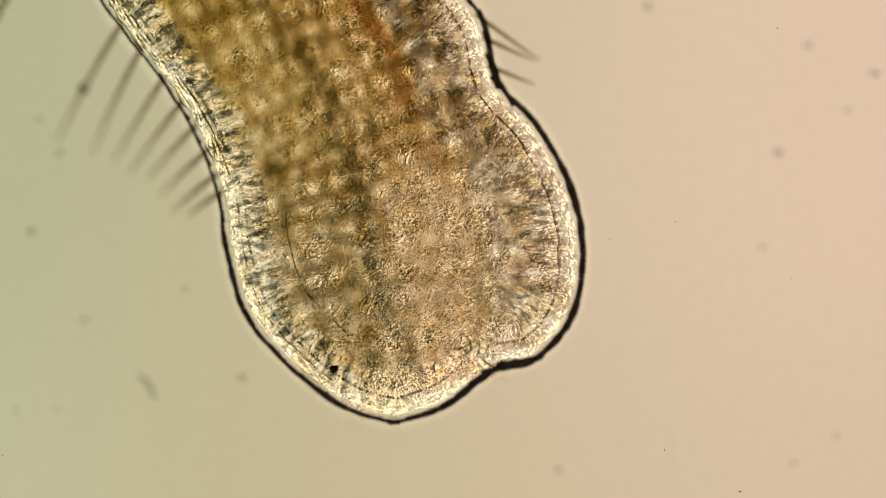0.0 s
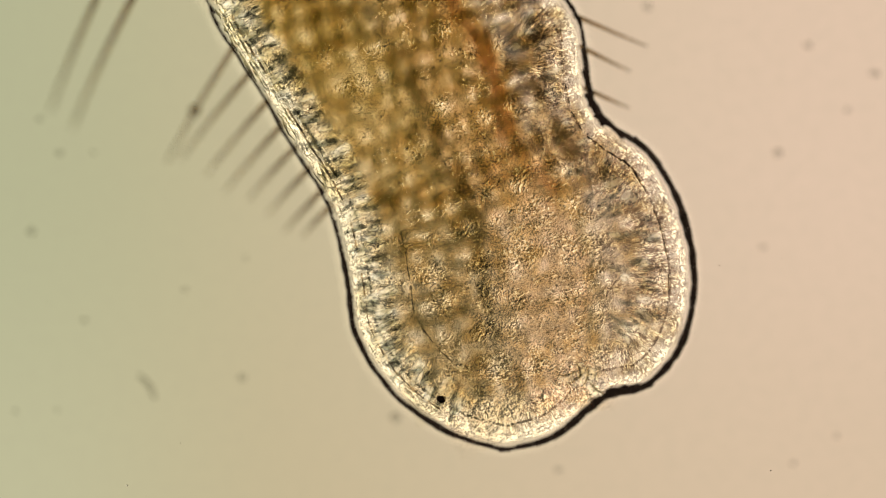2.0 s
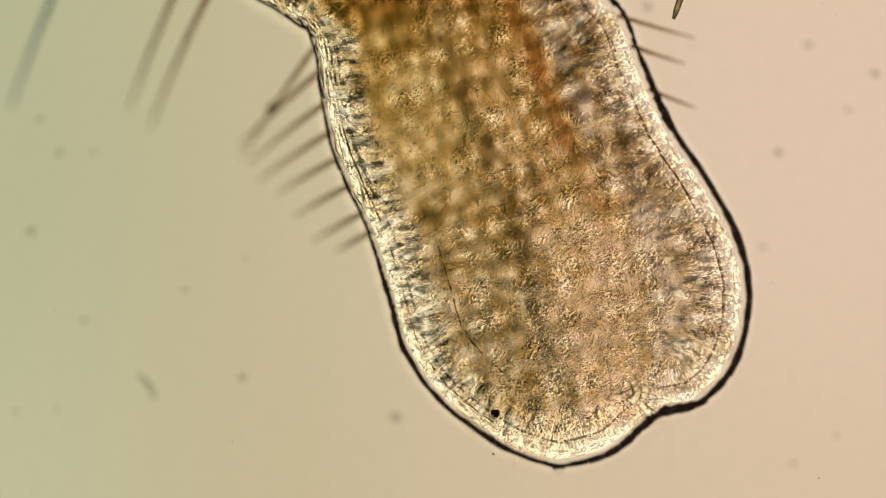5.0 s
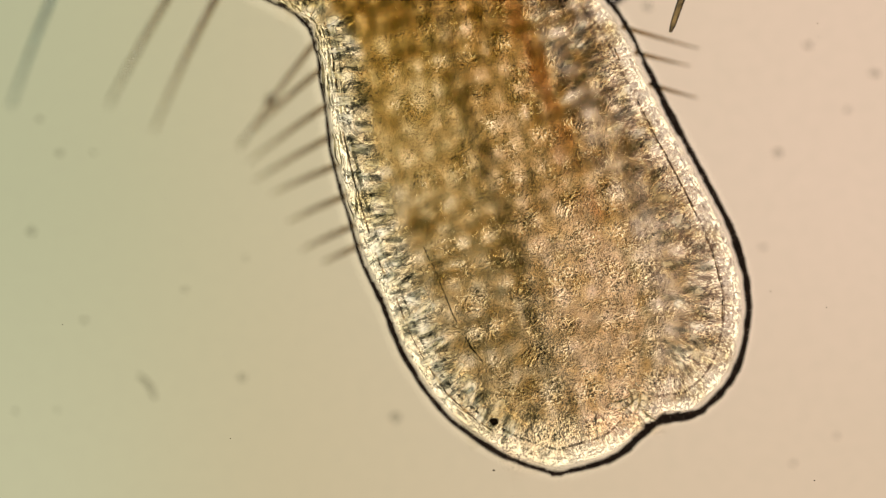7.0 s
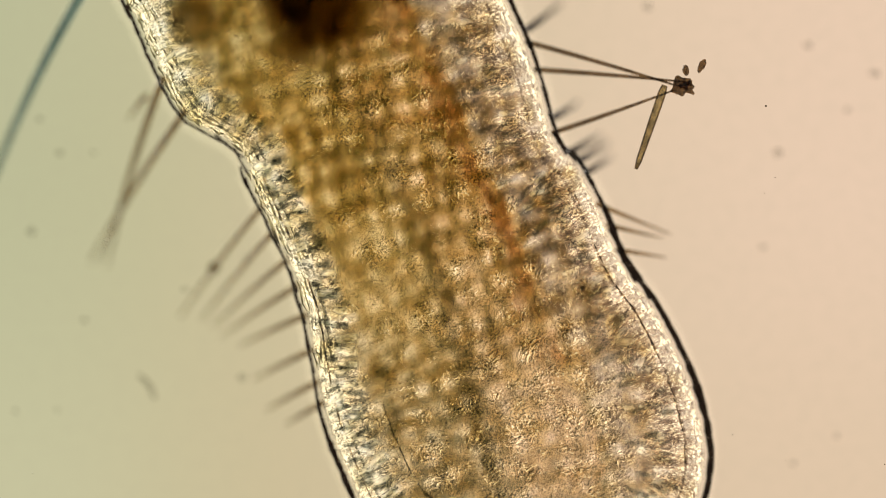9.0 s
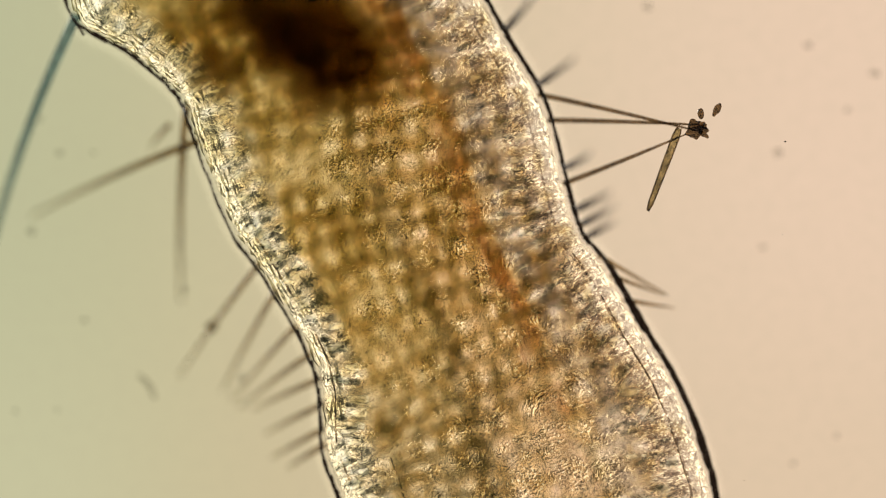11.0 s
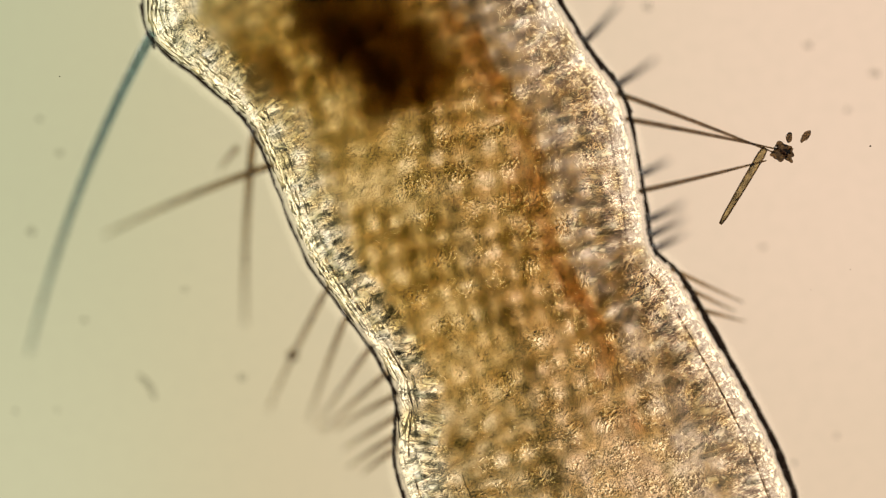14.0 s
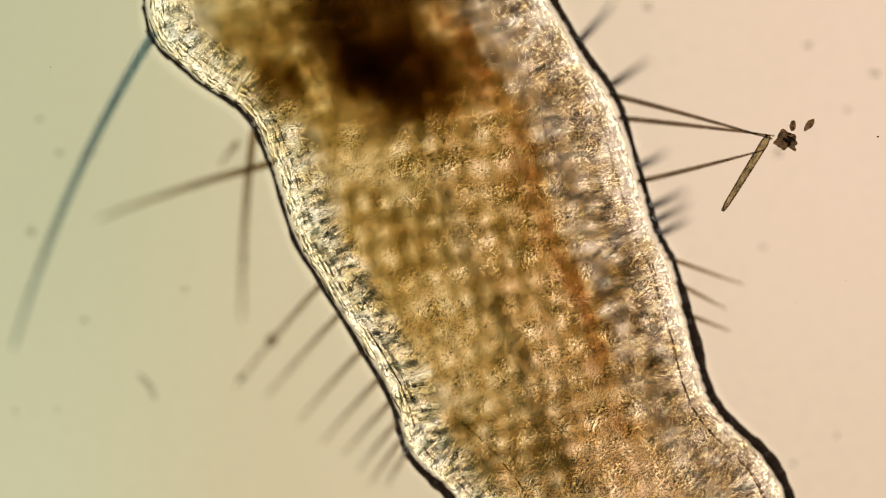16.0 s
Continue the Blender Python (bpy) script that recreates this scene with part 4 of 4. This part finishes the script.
debris = thing("debris", "tan needle and brown crumbs tangled in the worm's bristles", "debris")
def needle_at(f, side=0.0):
    return Vector((0.009 + 0.0965 * f, -0.0155 + 0.0248 * f, 0.0)) + side * Vector((-0.182, 0.983, 0))


WIDTHS = ((0, 0.0024), (0.1, 0.004), (0.5, 0.0036), (0.9, 0.0026), (1, 0.001))
bm = bmesh.new()
tube(bm, [needle_at(f) for f, r in WIDTHS], [r for f, r in WIDTHS], 8)
needle = part("needle", bm, M_NEEDLE, debris, "slender tan needle")
for side in (-1, 1):
    bm = bmesh.new()
    tube(bm, [needle_at(f, side * r) + Vector((0, 0, 0.002)) for f, r in WIDTHS], [0.0009] * 5, 5)
    part("needle_edge", bm, M_NEEDLE_EDGE, needle, "dark edge")
bm = bmesh.new()
blob(bm, (0, 0, 0), (0.0105, 0.0085, 0.006), 4, 0.6, 3.0)
blob(bm, (-0.003, 0.007, 0), (0.005, 0.0085, 0.004), 3, 0.6, 8.0)
crumb = part("crumb", bm, M_DEBRIS, debris, "dark brown crumb")
bm = bmesh.new()
blob(bm, (-0.008, 0.0065, 0), (0.0045, 0.0028, 0.003), 2, 0.6, 5.0)
part("crumb_tip", bm, M_DEBRIS, crumb)
for dx, dy, turn, long in ((-0.0185, -0.005, 0.75, 0.006), (-0.0325, 0.0075, 0.05, 0.0078)):
    bm = bmesh.new()
    made = blob(bm, (0, 0, 0), (long, 0.0036, 0.0036), 3, 0.35, dx * 90)
    bmesh.ops.transform(bm, matrix=Matrix.Translation((dx, dy, 0.0)) @ Matrix.Rotation(turn, 4, "Z"), verts=made)
    part("flake", bm, M_DEBRIS, debris)


def rows_of(rows, t):
    return [between([(r[0], r[k]) for r in rows], t) for k in (1, 2, 3)]


for place, end, length, bow in ((12.12, (-0.016, 0.009), 0.192, -0.02), (11.8, (-0.02, 0.0125), 0.178, -0.02), (11.08, (-0.034, -0.013), 0.15, 0.02)):
    ob = seta(length, 0.0031, bow, -0.03, M_SETA_DARK, "dark bristle stuck to debris")
    rows = []
    for t in TIMES:
        x, y, _ = rows_of(DEBRIS, t)
        root = rim(t, place)[0]
        rows.append((t, pose(*nearer(root, 0.04, t), 0.04, 0, 0, math.degrees(math.atan2(y + end[1] - root.y, x + end[0] - root.x)))))
    KEYED.append((ob, rows))

# ---- dust on the lamp window: stays put while the slide travels ----
DUST = [(165, 270, 4.5), (55, 410, 9), (150, 567, 6), (71, 211, 6), (105, 271, 7), (28, 728, 5), (102, 726, 4), (435, 457, 4), (328, 512, 5), (987, 832, 6),
        (1403, 820, 5), (1480, 772, 5), (1500, 195, 6), (1430, 80, 8), (1376, 270, 9), (1350, 437, 6), (1547, 130, 9), (1146, 12, 8), (428, 668, 8), (700, 738, 10)]
for k, (x, y, r) in enumerate(DUST):
    bm = bmesh.new()
    f = 3.1 / 3.0 / 1568
    blob(bm, ((x - 784) * f, (441 - y) * f, -0.099), (r * f, r * 0.8 * f, 0.0025), 2, 0.5, k)
    tagged(part("dust_speck", bm, M_DUST, None), "blurred grey dust speck on the lamp window", "dust", "dust on the lamp window")
bm = bmesh.new()
tube(bm, [Vector(((x - 784) * 3.1 / 4704, (441 - y) * 3.1 / 4704, -0.098)) for x, y in ((246, 664), (258, 674), (268, 688), (275, 706))], [0.002, 0.0032, 0.0034, 0.002])
tagged(part("dust_fibre", bm, M_DUST, None), "short curved grey dust fibre on the lamp window", "dust")

# ---- specks that travel with the slide ----
specks = []
for k in range(22):
    bm = bmesh.new()
    r = rng.choice((0.0006, 0.0008, 0.001, 0.0014))
    blob(bm, (0, 0, 0), (r, r * 0.8, r * 0.8), 1, 0.4, k)
    ob = tagged(part("water_speck", bm, M_SPECK, None), "tiny dark speck drifting in the water", "speck", "specks in the water")
    spot = (0.188, 0.012) if k == 0 else (rng.uniform(-0.75, 0.5), rng.uniform(-0.3, 0.6))
    drift = (0, 0) if k == 0 else (rng.uniform(-0.01, 0.01), rng.uniform(-0.01, 0.01))
    specks.append((ob, spot, drift))


# ---- what moves ----
def motions():
    ride = [(t, pose(x, y, 0)) for t, x, y in STAGE]
    walk(worm, ride)
    walk(slide, ride)
    for ob, rows in KEYED:
        walk(ob, rows)
    rows = []
    for t in sorted({r[0] for r in STAGE} | {r[0] for r in DEBRIS}):
        x, y, turn = rows_of(DEBRIS, t)
        sx, sy = stage_at(t)
        rows.append((t, pose(x + sx - 0.007, y + sy + 0.002, 0.008, 0, 0, turn)))
    walk(debris, rows)
    for ob, spot, drift in specks:
        walk(ob, [(t, pose(spot[0] + x + drift[0] * t, spot[1] + y + drift[1] * t, 0.0)) for t, x, y in STAGE])


motions()
